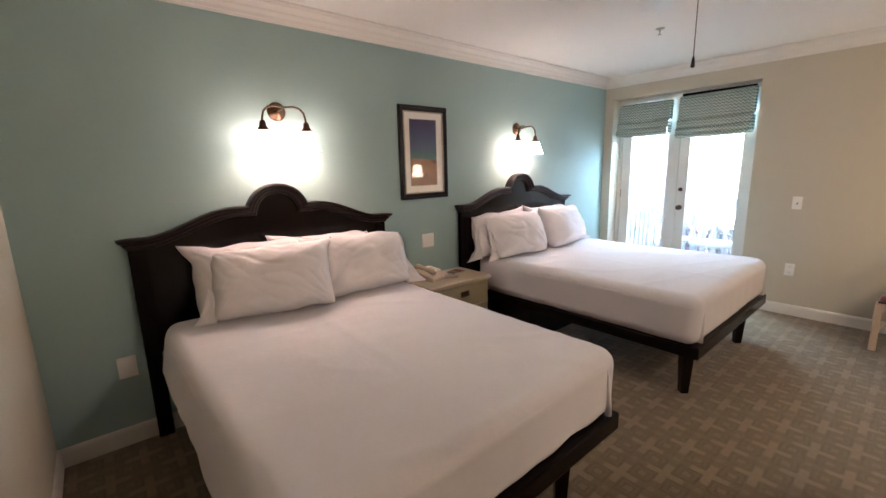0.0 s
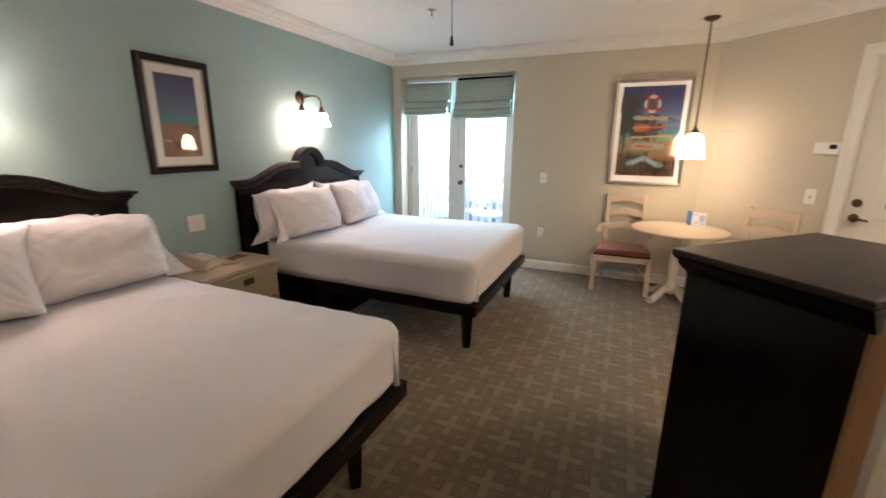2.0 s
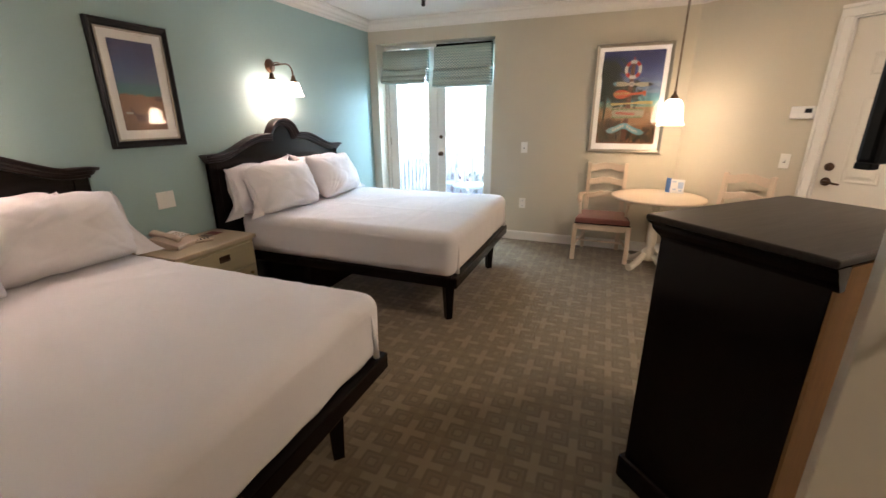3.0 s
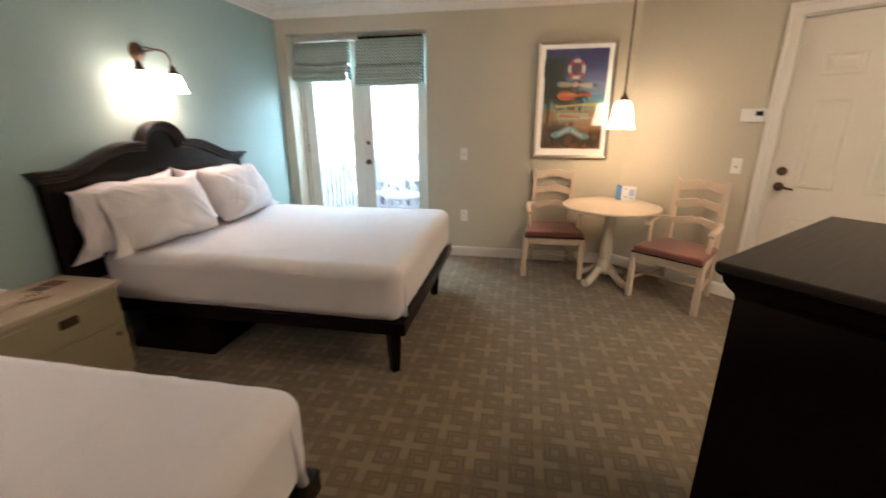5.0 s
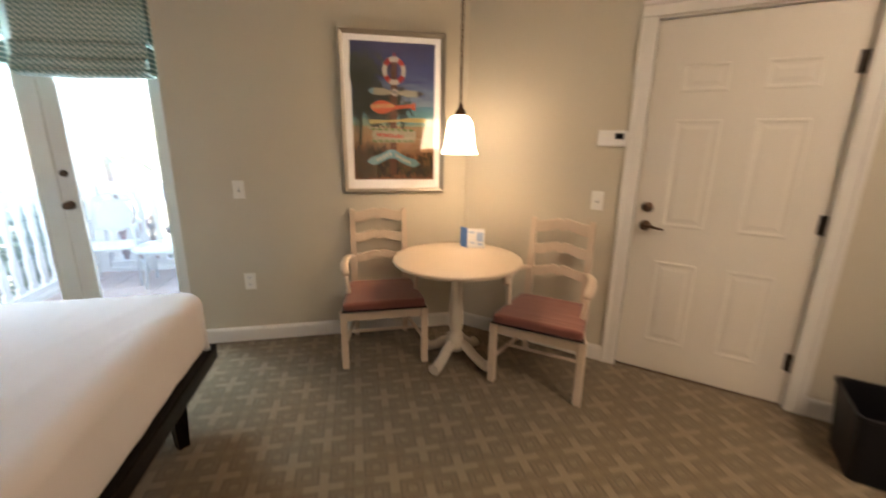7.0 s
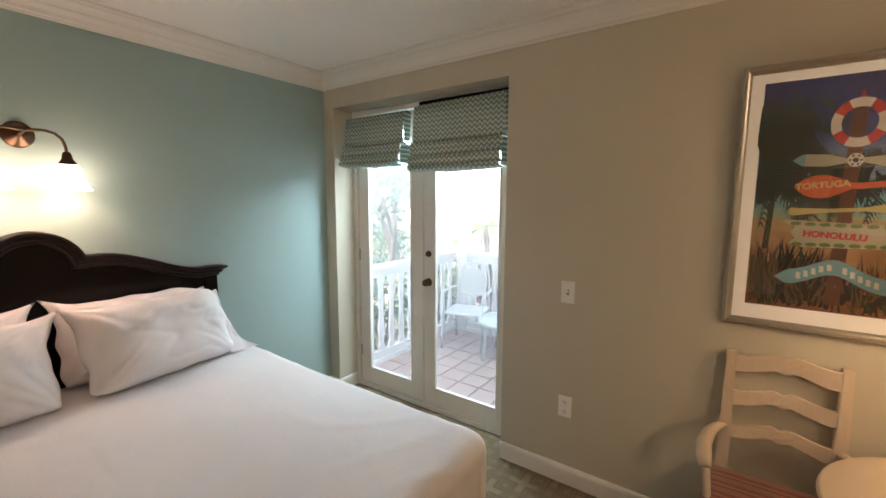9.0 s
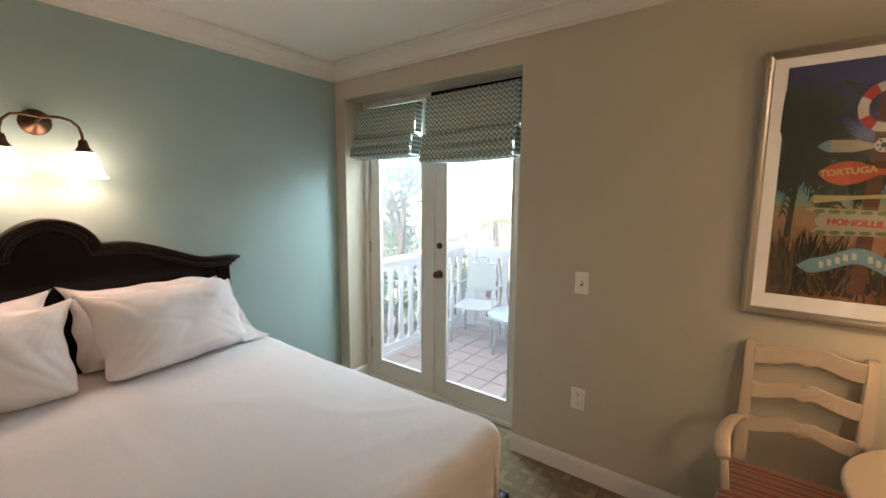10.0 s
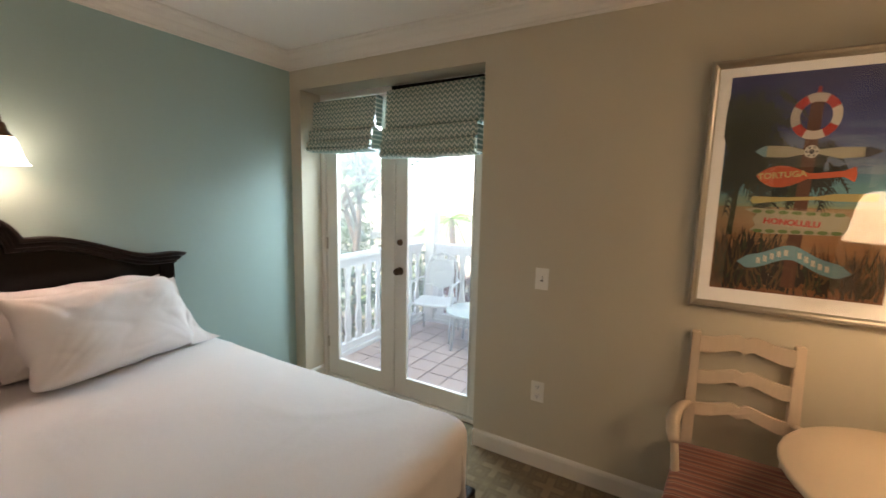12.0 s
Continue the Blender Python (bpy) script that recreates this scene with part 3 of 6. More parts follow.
def bed(xh, wh, x0, x1, first):
    s = thing("bed", "dark wooden bed with an arched headboard and white linen", "bed", group="beds")
    yh1 = 3.318
    hw = wh / 2 - 0.045
    top = head_line(xh, hw, 0.0, 0.03)
    b = bmesh.new()
    prism(b, [(xh + hw, 0.50)] + top + [(xh - hw, 0.50)], lambda a, c, d: Vector((a, yh1 - d, c)), 0.026)
    part("headboard_panel", b, M_DARK, s)
    b = bmesh.new()
    # stepped moulding that follows the curve: set-in, stand-out from the wall
    rows = []
    for d, out in ((-0.006, 0.0), (-0.006, 0.076), (-0.002, 0.081), (0.007, 0.081), (0.012, 0.077), (0.015, 0.064), (0.019, 0.061), (0.023, 0.066), (0.030, 0.066), (0.035, 0.060), (0.038, 0.047), (0.043, 0.051), (0.050, 0.048), (0.055, 0.040), (0.056, 0.0)):
        rows.append([b.verts.new((p[0], yh1 - out, p[1])) for p in head_line(xh, hw, max(0.004, 0.045 * (1 - max(0.0, d) / 0.045)), d)])
    for p, q in zip(rows, rows[1:]):
        for i in range(len(p) - 1):
            b.faces.new((p[i], p[i + 1], q[i + 1], q[i])).smooth = True
    for i in (0, -1):
        b.faces.new([r[i] for r in rows])
    bmesh.ops.recalc_face_normals(b, faces=b.faces[:])
    part("headboard_moulding", b, M_MOULD, s, "stepped curved top moulding")
    for k in (-1, 1):
        xa = xh + k * hw
        b = boxed(min(xa, xa - k * 0.075), max(xa, xa - k * 0.075), yh1 - 0.034, yh1, 0.0, 1.10, r=0.004)
        part("headboard_post", b, M_DARK, s)
    b = boxed(xh - hw + 0.075, xh + hw - 0.075, yh1 - 0.04, yh1, 0.30, 0.40, r=0.003)
    part("lower_rail", b, M_DARK, s)
    # platform
    yf = 1.405
    for (a0, a1, c0, c1) in ((x0, x0 + 0.05, yf + 0.05, 3.26), (x1 - 0.05, x1, yf + 0.05, 3.26), (x0, x1, yf, yf + 0.05)):
        b = boxed(a0, a1, c0, c1, 0.285, 0.365, r=0.008)
        part("side_rail" if a1 - a0 < 0.1 else "foot_rail", b, M_DARK, s)
    b = boxed(x0 + 0.05, x1 - 0.05, yf + 0.05, 3.26, 0.33, 0.355)
    part("deck", b, M_DARK, s)
    for xa in (x0 + 0.11, x1 - 0.30):
        b = bmesh.new()
        prismleg = [(0.036, 0.285), (0.034, 0.2), (0.025, 0.0)]
        lathe(b, [(r * 1.3, z) for r, z in prismleg] , (xa, yf + 0.10, 0), 4, m=None, smooth=False)
        bmesh.ops.holes_fill(b, edges=b.edges[:])
        part("leg", b, M_DARK, s)
    # base box near the wall
    b = boxed(x0 + 0.06, x1 - 0.06, 2.66, 3.24, 0.0, 0.285, r=0.004)
    part("base_box", b, M_DARK, s)
    # mattress under a fitted sheet
    mx0, mx1, my0 = x0 - 0.015, x1 + (0.005 if first else -0.010), 1.418

    def crumple(p):
        o = Vector((xh * 3, 0, 0))
        n = noise.noise_vector(Vector((p.x * 2.0, p.y * 2.0, p.z * 2)) + o) * 0.008
        if p.z > 0.62:
            # soft pulls across the sheet and the pressed folds of the laundry
            wv = noise.noise(Vector((p.x * 0.9, p.y * 0.7, 5)) + o)
            pull = 0.0045 * max(0.0, 1 - abs(noise.noise(Vector((p.x * 1.2 + p.y * 2.6, p.y * 0.7 - p.x * 0.5, 2)) + o)) * 7) ** 2
            press = 0.0035 * sum(math.exp(-((p.y - c + 0.02 * wv) / 0.016) ** 2) for c in (1.86, 2.24, 2.62)) + 0.002 * math.exp(-((p.x - xh + 0.03 * wv) / 0.018) ** 2)
            return Vector((n.x, n.y, n.z * 0.8 + pull + press))
        drop = max(0.0, min(1.0, (0.62 - p.z) / 0.2))
        flare = -0.035 * drop if first and p.x < x0 + 0.2 else 0.0
        fold = 0.007 * noise.noise(Vector((p.x * 7, p.y * 7, 1)) + o) * drop
        return Vector((n.x + fold + flare, n.y + fold, n.z * 0.2))
    b = bmesh.new()
    soft_box(b, mx0, mx1, my0, 3.262, 0.355, 0.672, 0.075, 84, crumple)
    ms = part("mattress", b, M_SHEET, s, "mattress under a smooth white sheet")
    # folded corner of the sheet at the foot
    for fx, sg in ((mx0, 1), (mx1, -1)):
        b = bmesh.new()
        pts = [(fx + sg * 0.105, my0 + 0.004, 0.60), (fx + sg * 0.092, my0 + 0.001, 0.50), (fx + sg * 0.080, my0 + 0.003, 0.38)]
        tube(b, pts, [0.003, 0.010, 0.016], 8)
        part("sheet_fold", b, M_SHEET, ms)
    return s


bed(1.329, 1.657, 0.655, 2.116, True)
bed(3.698, 1.693, 3.08, 4.615, False)


def pillow_mesh(seed, w=0.68, h=0.42, t=0.29):
    b = bmesh.new()
    n, m = 64, 44
    off = Vector((seed * 3.7, seed * 1.3, 0))
    grids = []
    for side in (1, -1):
        g = []
        for j in range(m + 1):
            row = []
            for i in range(n + 1):
                s, u = -1 + 2 * i / n, -1 + 2 * j / m
                fl = ((1 - abs(s) ** 3.6) * (1 - abs(u) ** 3.0)) ** 0.5
                ear = (abs(s) * abs(u)) ** 6 * ((2.0 if s < 0 else 0.0) if u > 0 else 0.15)
                px = w / 2 * s * (0.985 - 0.05 * (1 - abs(u) ** 2.5) * abs(s) ** 3 + 0.05 * ear)
                py = h / 2 * u * (0.985 - 0.075 * (1 - abs(s) ** 2.5) * abs(u) ** 3 + 0.06 * ear)
                low = (abs(s) * abs(u)) ** 4 * (0.9 if u < 0 else 1.3 if s > 0 else 0.1)
                px, py = px * (1 - 0.075 * low), py * (1 - 0.13 * low)
                z = side * t / 2 * fl
                # broad dents, then pulls that run in from the corners and seams
                wv = noise.noise(Vector((px * 4, py * 4.5, side * 2)) + off) * 0.034 * fl
                an = math.atan2(abs(py) - h * 0.52, abs(px) - w * 0.52)
                rr = math.hypot(abs(py) - h * 0.52, abs(px) - w * 0.52)
                pull = max(0.0, 1 - abs(noise.noise(Vector((an * 4.5, rr * 1.5 + (2 if s > 0 else 0), side + (5 if u > 0 else 0))) + off)) * 4) * 0.014 * max(0.0, 1 - rr / 0.36) * min(1.0, rr / 0.07)
                fine = max(0.0, 1 - abs(noise.noise(Vector((px * 4 + py * 2, py * 13 - px * 4, side)) + off * 2)) * 4) * 0.007 * (1 - 0.35 * fl)
                lip = noise.noise(Vector((s * 2.5, u * 2.5, 7)) + off) * 0.014
                row.append(b.verts.new((px + lip * abs(s), py + lip * abs(u), z + side * (wv - pull - fine) * min(1.0, fl * 3) + lip * 0.7 + 0.012 * ear * math.sin(seed * 2 + s * 3 + u))))
            g.append(row)
        grids.append(g)
    for g, flip in zip(grids, (False, True)):
        for j in range(m):
            for i in range(n):
                q = (g[j][i], g[j][i + 1], g[j + 1][i + 1], g[j + 1][i])
                f = b.faces.new(q[::-1] if flip else q)
                f.smooth = True
    bmesh.ops.remove_doubles(b, verts=b.verts[:], dist=0.002)
    # open hem of the case hanging past one end
    for side in (1, -1):
        g = []
        for j in range(m + 1):
            u = -1 + 2 * j / m
            row = []
            for k in range(7):
                e = k / 6
                wav = 0.012 * math.sin(u * 6 + seed + side) * e + noise.noise(Vector((u * 4, e * 3, side * 4)) + off) * 0.016 * e
                row.append(b.verts.new((w / 2 * 0.90 + e * (0.030 + (0.115 + 0.03 * math.sin(seed * 1.7)) * max(0.0, (1 - u) / 2) ** 5), h / 2 * u * ((0.95 if u < 0 else 0.95 - 0.13 * u ** 3) + 0.03 * e), side * (0.030 * (1 - u * u) + 0.006) * (1 - 0.35 * e) + wav)))
            g.append(row)
        for j in range(m):
            for k in range(6):
                f = b.faces.new((g[j][k], g[j][k + 1], g[j + 1][k + 1], g[j + 1][k]))
                f.smooth = True
    return mesh_of("pillow", b, M_PILLOW)


def pillow(seed, x, y, z, lean, turn, flip):
    ob = new("pillow", pillow_mesh(seed))
    ob.matrix_basis = pose(x, y, z, lean, 0, turn) @ Matrix.Diagonal((-1 if flip else 1, 1, 1, 1))
    return tagged(ob, "plump white cotton pillow leaning at the head of the bed", "pillow", "pillows on the beds")


# bed one, then bed two: back pair, front pair
for i, (x, y, z, lean, turn, flip) in enumerate((
        (1.12, 3.185, 0.872, 76, 0, False), (1.58, 3.185, 0.865, 76, 0, False), (1.18, 3.025, 0.862, 64, -14, True), (1.755, 3.045, 0.862, 64, -6, False),
        (3.315, 3.185, 0.862, 76, 0, True), (4.05, 3.185, 0.865, 76, 0, False), (3.36, 3.035, 0.862, 64, -4, True), (4.09, 3.035, 0.862, 64, 7, False))):
    pillow(i + 1, x, y, z, lean, turn, flip)

# ---- nightstand and what lies on it ----
NX0, NX1, NY0, NY1, NZ = 2.25, 2.893, 2.92, 3.32, 0.588
ns = thing("nightstand", "pale olive painted nightstand with a drawer and a cupboard below", "nightstand")
part("body", boxed(NX0 + 0.02, NX1 - 0.02, NY0 + 0.02, NY1, 0.06, NZ - 0.03, r=0.003), M_NSWOOD, ns)
part("plinth", boxed(NX0 + 0.03, NX1 - 0.03, NY0 + 0.035, NY1 - 0.01, 0.0, 0.06), M_NSWOOD, ns)
part("top", boxed(NX0, NX1, NY0, NY1, NZ - 0.03, NZ, r=0.007), M_NSTOP, ns, "pale worn wooden top")
dr = part("drawer", boxed(NX0 + 0.04, NX1 - 0.04, NY0 + 0.006, NY0 + 0.022, NZ - 0.205, NZ - 0.05, r=0.005), M_NSWOOD, ns)
b = bmesh.new()
box(b, 2.555, 2.640, NY0 - 0.002, NY0 + 0.008, NZ - 0.132, NZ - 0.086, r=0.004)
tube(b, [(2.565, NY0, NZ - 0.098), (2.57, NY0 - 0.016, NZ - 0.112), (2.5975, NY0 - 0.018, NZ - 0.119), (2.625, NY0 - 0.016, NZ - 0.112), (2.63, NY0, NZ - 0.098)], 0.004, 8)
part("drawer_pull", b, M_BRONZE, dr, "dull bronze plate pull")
dd = part("cupboard_door", boxed(NX0 + 0.04, NX1 - 0.04, NY0 + 0.006, NY0 + 0.022, 0.08, NZ - 0.225, r=0.005), M_NSWOOD, ns)
b = bmesh.new()
lathe(b, [(0, 0.022), (0.010, 0.021), (0.014, 0.014), (0.007, 0.006), (0.007, 0)], seg=16, m=Matrix.Translation((NX1 - 0.085, NY0 + 0.006, NZ - 0.28)) @ pose(0, 0, 0, 90))
part("knob", b, M_BRASS, dd)

ph = thing("telephone", "beige desk telephone with its handset in the cradle on the nightstand", "telephone", at=pose(2.465, 3.185, NZ, 0, 0, 14) @ Matrix.Diagonal((1.1, 1.1, 1.2, 1)))
prof = [(-0.095, 0), (0.095, 0), (0.095, 0.062), (0.03, 0.052), (-0.095, 0.022)]
b = bmesh.new(); prism(b, prof, lambda a, c, d: Vector((-0.10 + d, a, c)), 0.20, 0.005)
part("base", b, M_PHONE, ph)
b = bmesh.new()
tube(b, [(-0.07, -0.085, 0.05), (-0.07, -0.07, 0.064), (-0.07, 0.0, 0.078), (-0.07, 0.07, 0.088), (-0.07, 0.088, 0.078)], [0.018, 0.024, 0.017, 0.024, 0.02], 12, 0.75)
part("handset", b, M_PHONE, ph)
b = boxed(-0.015, 0.085, -0.03, 0.075, 0, 0.003, m=pose(0, 0, 0.049, 9))
part("face_plate", b, M_PLATE, ph)
me = mesh_of("key", boxed(-0.008, 0.008, -0.006, 0.006, 0, 0.004, r=0.002), M_BRASS)
for r in range(4):
    for c in range(3):
        shared("key", me, ph, pose(0.012 + 0.024 * c, -0.02 + 0.02 * r, 0.045 + 0.0035 * r, 9))
rc = thing("remote_control", "pale remote control lying on the nightstand", "remote control", at=pose(2.575, 3.10, NZ, 0, 0, 62))
b = boxed(-0.025, 0.025, -0.085, 0.085, 0, 0.022, r=0.009)
part("case", b, M_PHONE, rc)
me = mesh_of("button", boxed(-0.005, 0.005, -0.004, 0.004, 0.021, 0.024, r=0.001), M_BLACKPL)
for r in range(5):
    for c in (-1, 0, 1):
        shared("button", me, rc, pose(0.013 * c, -0.05 + 0.022 * r, 0))
M_CARD = paint("dark_red_card", (0.20, 0.065, 0.06))
np_ = thing("notepad", "dark red printed card lying on the nightstand", "card", at=pose(2.745, 3.20, NZ, 0, 0, 6))
part("page", boxed(-0.085, 0.085, -0.06, 0.06, 0, 0.003), M_NSTOP, np_)
part("printed_panel", boxed(-0.01, 0.065, -0.05, 0.05, 0.003, 0.0042), M_CARD, np_)
part("printed_panel", boxed(-0.075, -0.02, -0.045, 0.04, 0.003, 0.0042), M_BRONZE, np_)

# ---- dresser, set across the corner ----
DA = Vector((2.137, 0.410, 0))
ang = -45.4
M_DR = Matrix.Translation(DA) @ pose(0, 0, 0, 0, 0, ang)   # x along the front, y towards the front
LW, LD, LH = 0.78, 0.52, 1.10
dz = thing("dresser", "tall dark wooden dresser with an open shelf over drawers", "dresser", at=M_DR)
def dbox(x0, x1, y0, y1, z0, z1, r=0.003):
    return boxed(x0, x1, -y1, -y0, z0, z1, r=r)    # y runs back from the front edge of the top
part("top", dbox(0, LW, 0, LD, LH - 0.022, LH, 0.006), M_DRESSTOP, dz, "dull worn dark top")
b = bmesh.new()
CN = [(0.0, LH - 0.022), (0.006, LH - 0.030), (0.012, LH - 0.034), (0.014, LH - 0.046), (0.024, LH - 0.062), (0.034, LH - 0.074), (0.036, LH - 0.086), (0.20, LH - 0.086), (0.20, LH - 0.022)]
for nm, pth in (("cornice", [(0.003, -LD), (0.003, -0.003), (LW - 0.003, -0.003), (LW - 0.003, -LD)]),):
    sweep(b, pth, [(a, h) for a, h in [(p[0], p[1]) for p in CN[:7]] + [(0.06, LH - 0.086), (0.06, LH - 0.022)]])
part("cornice", b, M_DARK, dz, "moulded cornice under the top")
i0, i1 = 0.038, LW - 0.038
part("side_panel", dbox(i0, i0 + 0.022, 0.038, LD - 0.012, 0.10, LH - 0.08), M_DARK, dz)
part("side_panel", dbox(i1 - 0.022, i1, 0.038, LD - 0.012, 0.10, LH - 0.08), M_DARK, dz)
part("back_panel", dbox(i0 + 0.001, i1 - 0.001, LD - 0.012, LD - 0.004, 0.06, LH - 0.03, 0), M_RAWWOOD, dz, "bare unpainted back panel")
part("base_moulding", dbox(0.018, LW - 0.018, 0.018, LD - 0.012, 0.0, 0.11, 0.014), M_DARK, dz)
part("shelf", dbox(i0 + 0.02, i1 - 0.02, 0.045, LD - 0.02, 0.775, 0.80), M_DARK, dz)
part("inner_floor", dbox(i0 + 0.02, i1 - 0.02, 0.06, LD - 0.02, 0.10, 0.13), M_DARK, dz)
hm = bmesh.new()
tube(hm, [(-0.035, 0, 0), (-0.03, 0.02, -0.006), (0, 0.026, -0.01), (0.03, 0.02, -0.006), (0.035, 0, 0)], 0.0045, 8)
box(hm, -0.045, -0.027, -0.001, 0.004, -0.014, 0.014, r=0.002); box(hm, 0.027, 0.045, -0.001, 0.004, -0.014, 0.014, r=0.002)
hme = mesh_of("drawer_pull", hm, M_SILVER)
for r in range(3):
    z0 = 0.125 + r * 0.215
    for c in range(2):
        xa = i0 + 0.03 + c * (i1 - i0 - 0.06) / 2
        xb = xa + (i1 - i0 - 0.06) / 2 - 0.008
        d = part("drawer", dbox(xa, xb, 0.030, 0.048, z0, z0 + 0.205, 0.005), M_DARK, dz)
        shared("drawer_pull", hme, d, pose((xa + xb) / 2, -0.030, z0 + 0.12), "small pewter bail pull")

# ---- television on an arm above the dresser ----
tv = thing("television", "black flat television on a wall arm above the dresser", "television", at=Matrix.Translation((1.935, 0.014, -0.012)) @ pose(0, 0, 0, 0, 0, -56))
part("cabinet", boxed(0.0, 0.74, -0.055, -0.012, 1.31, 1.722, r=0.012), M_BLACKPL, tv)
part("screen", boxed(0.02, 0.72, -0.0125, -0.010, 1.335, 1.70), M_SCREEN, tv, "glossy black screen")
part("back_bulge", boxed(0.16, 0.60, -0.085, -0.05, 1.37, 1.64, r=0.02), M_BLACKPL, tv)
part("foot_lip", boxed(0.0, 0.03, -0.05, -0.015, 1.298, 1.315, r=0.004), M_BLACKPL, tv)
b = bmesh.new()
box(b, 0.33, 0.43, -0.10, -0.08, 1.46, 1.56, r=0.004)
tube(b, [(0.38, -0.09, 1.51), (0.42, -0.20, 1.51), (0.60, -0.30, 1.51), (0.707, -0.383, 1.51)], 0.016, 10)
part("wall_arm", b, M_IRON, tv)
part("wall_plate", boxed(-0.04, 0.04, -0.012, 0.02, 1.44, 1.58, r=0.004, m=pose(0.705, -0.405, 0, 0, 0, 56)), M_IRON, tv)

# ---- open inner door beside the dresser ----
def panel_door(parent, w, h, m, mat, thick=0.04):
    """A six-panel door: slab with raised fields on both faces. x across, z up, y out of the face."""
    st, mid = 0.14, 0.147
    pw = (w - 2 * st - mid) / 2
    rows = ((0.205, 0.515), (0.93, 0.595), (1.665, 0.14)) if h > 1.9 else ((0.2, 0.5),)
    slab = part("slab", boxed(0, w, -thick, 0, 0.008, h, r=0.003), mat, parent, m=m)
    for z0, hh in rows:
        for c in range(2):
            x0 = st + c * (pw + mid)
            for y0, sg in ((0, 1), (-thick, -1)):
                # sunk moulding and raised field
                bb = bmesh.new()
                rings = []
                for ins, dep in ((0, 0.0005), (0.006, 0.005), (0.014, 0.004), (0.022, -0.0005 + 0.001), (0.034, 0.001), (0.052, 0.0055)):
                    rings.append([bb.verts.new((x, y0 + sg * dep, z)) for x, z in ((x0 + ins, z0 + ins), (x0 + pw - ins, z0 + ins), (x0 + pw - ins, z0 + hh - ins), (x0 + ins, z0 + hh - ins))])
                for p, q in zip(rings, rings[1:]):
                    for k in range(4):
                        bb.faces.new((p[k], p[(k + 1) % 4], q[(k + 1) % 4], q[k]))
                bb.faces.new(rings[-1])
                bmesh.ops.recalc_face_normals(bb, faces=bb.faces[:])
                pm = mesh_of("panel", bb, mat)
                shared("panel", pm, slab, Matrix.Identity(4))
    return slab


d2 = thing("door_2", "open cream painted inner door with a round brass knob", "door", kind="structure")
part("slab", boxed(1.75, 1.788, -0.805, -0.022, 0.01, 2.03, r=0.003), M_DOOR, d2)
b = bmesh.new()
lathe(b, [(0, 0.062), (0.016, 0.061), (0.027, 0.052), (0.029, 0.042), (0.024, 0.030), (0.012, 0.022), (0.011, 0.010), (0.030, 0.006), (0.032, 0)], seg=28, m=Matrix.Translation((1.75, -0.104, 0.962)) @ pose(0, 0, 0, 0, -90))
part("door_knob", b, M_BRASS, d2, "round antique brass knob")

# ---- entry door ----
d1 = thing("door_1", "closed cream six-panel entry door with a bronze lever", "door", at=M_DWALL, kind="structure")
panel_door(d1, 0.859, 2.032, Matrix.Translation((0.0025, 0, 0)), M_DOOR)
for (u0, u1, z0, z1) in ((-0.085, -0.004, 0, 2.125), (0.868, 0.949, 0, 2.125)):
    b = boxed(u0, u1, WN - 0.002, WN + 0.018, z0, z1 - 0.08, r=0.005)
    box(b, u0 + (0.0 if u0 < 0 else 0.055), u0 + (0.026 if u0 < 0 else 0.081), WN + 0.012, WN + 0.026, z0, z1 - 0.08, r=0.005)
    part("casing", b, M_TRIM, d1)
b = boxed(-0.085, 0.949, WN - 0.002, WN + 0.018, 2.045, 2.125, r=0.005)
box(b, -0.085, 0.949, WN + 0.012, WN + 0.026, 2.099, 2.125, r=0.005)
part("casing", b, M_TRIM, d1)
for (u0, u1, z0, z1) in ((-0.018, -0.001, 0, 2.045), (0.865, 0.882, 0, 2.045), (-0.018, 0.882, 2.035, 2.045)):
    part("jamb", boxed(u0, u1, -0.10, WN - 0.003, z0, z1), M_TRIM, d1)
# unseen strips behind the slab, added to block light leaking past its edges
for (u0, u1, z0, z1) in ((-0.018, 0.02, 0, 2.045), (0.845, 0.882, 0, 2.045), (0.02, 0.845, 2.015, 2.045)):
    part("leak_stop", boxed(u0, u1, -0.098, -0.042, z0, z1), M_TRIM, d1)
part("threshold", boxed(-0.001, 0.865, -0.05, 0.004, 0.0, 0.008), M_BRONZE, d1)
for z in (0.26, 1.015, 1.765):
    b = bmesh.new()
    tube(b, [(0.865, 0.010, z - 0.05), (0.865, 0.010, z + 0.05)], 0.008, 10)
    box(b, 0.834, 0.863, -0.001, 0.003, z - 0.05, z + 0.05)
    part("hinge", b, M_IRON, d1, "dark metal hinge")
b = bmesh.new()
lathe(b, [(0, 0.012), (0.026, 0.011), (0.031, 0.005), (0.032, 0)], seg=24, m=pose(0.065, 0, 0.925, -90))
tube(b, [(0.065, 0.0, 0.925), (0.065, 0.045, 0.925)], 0.011, 10)
tube(b, [(0.060, 0.045, 0.925), (0.095, 0.05, 0.929), (0.13, 0.05, 0.922), (0.165, 0.046, 0.918)], [0.012, 0.011, 0.008, 0.007], 10)
part("lever_handle", b, M_BRONZE, d1, "bronze lever handle")
b = bmesh.new()
lathe(b, [(0, 0.020), (0.016, 0.020), (0.022, 0.012), (0.030, 0.008), (0.031, 0)], seg=24, m=pose(0.065, 0, 1.035, -90))
box(b, 0.060, 0.070, 0.018, 0.034, 1.018, 1.052, r=0.003)
part("deadbolt", b, M_BRONZE, d1)

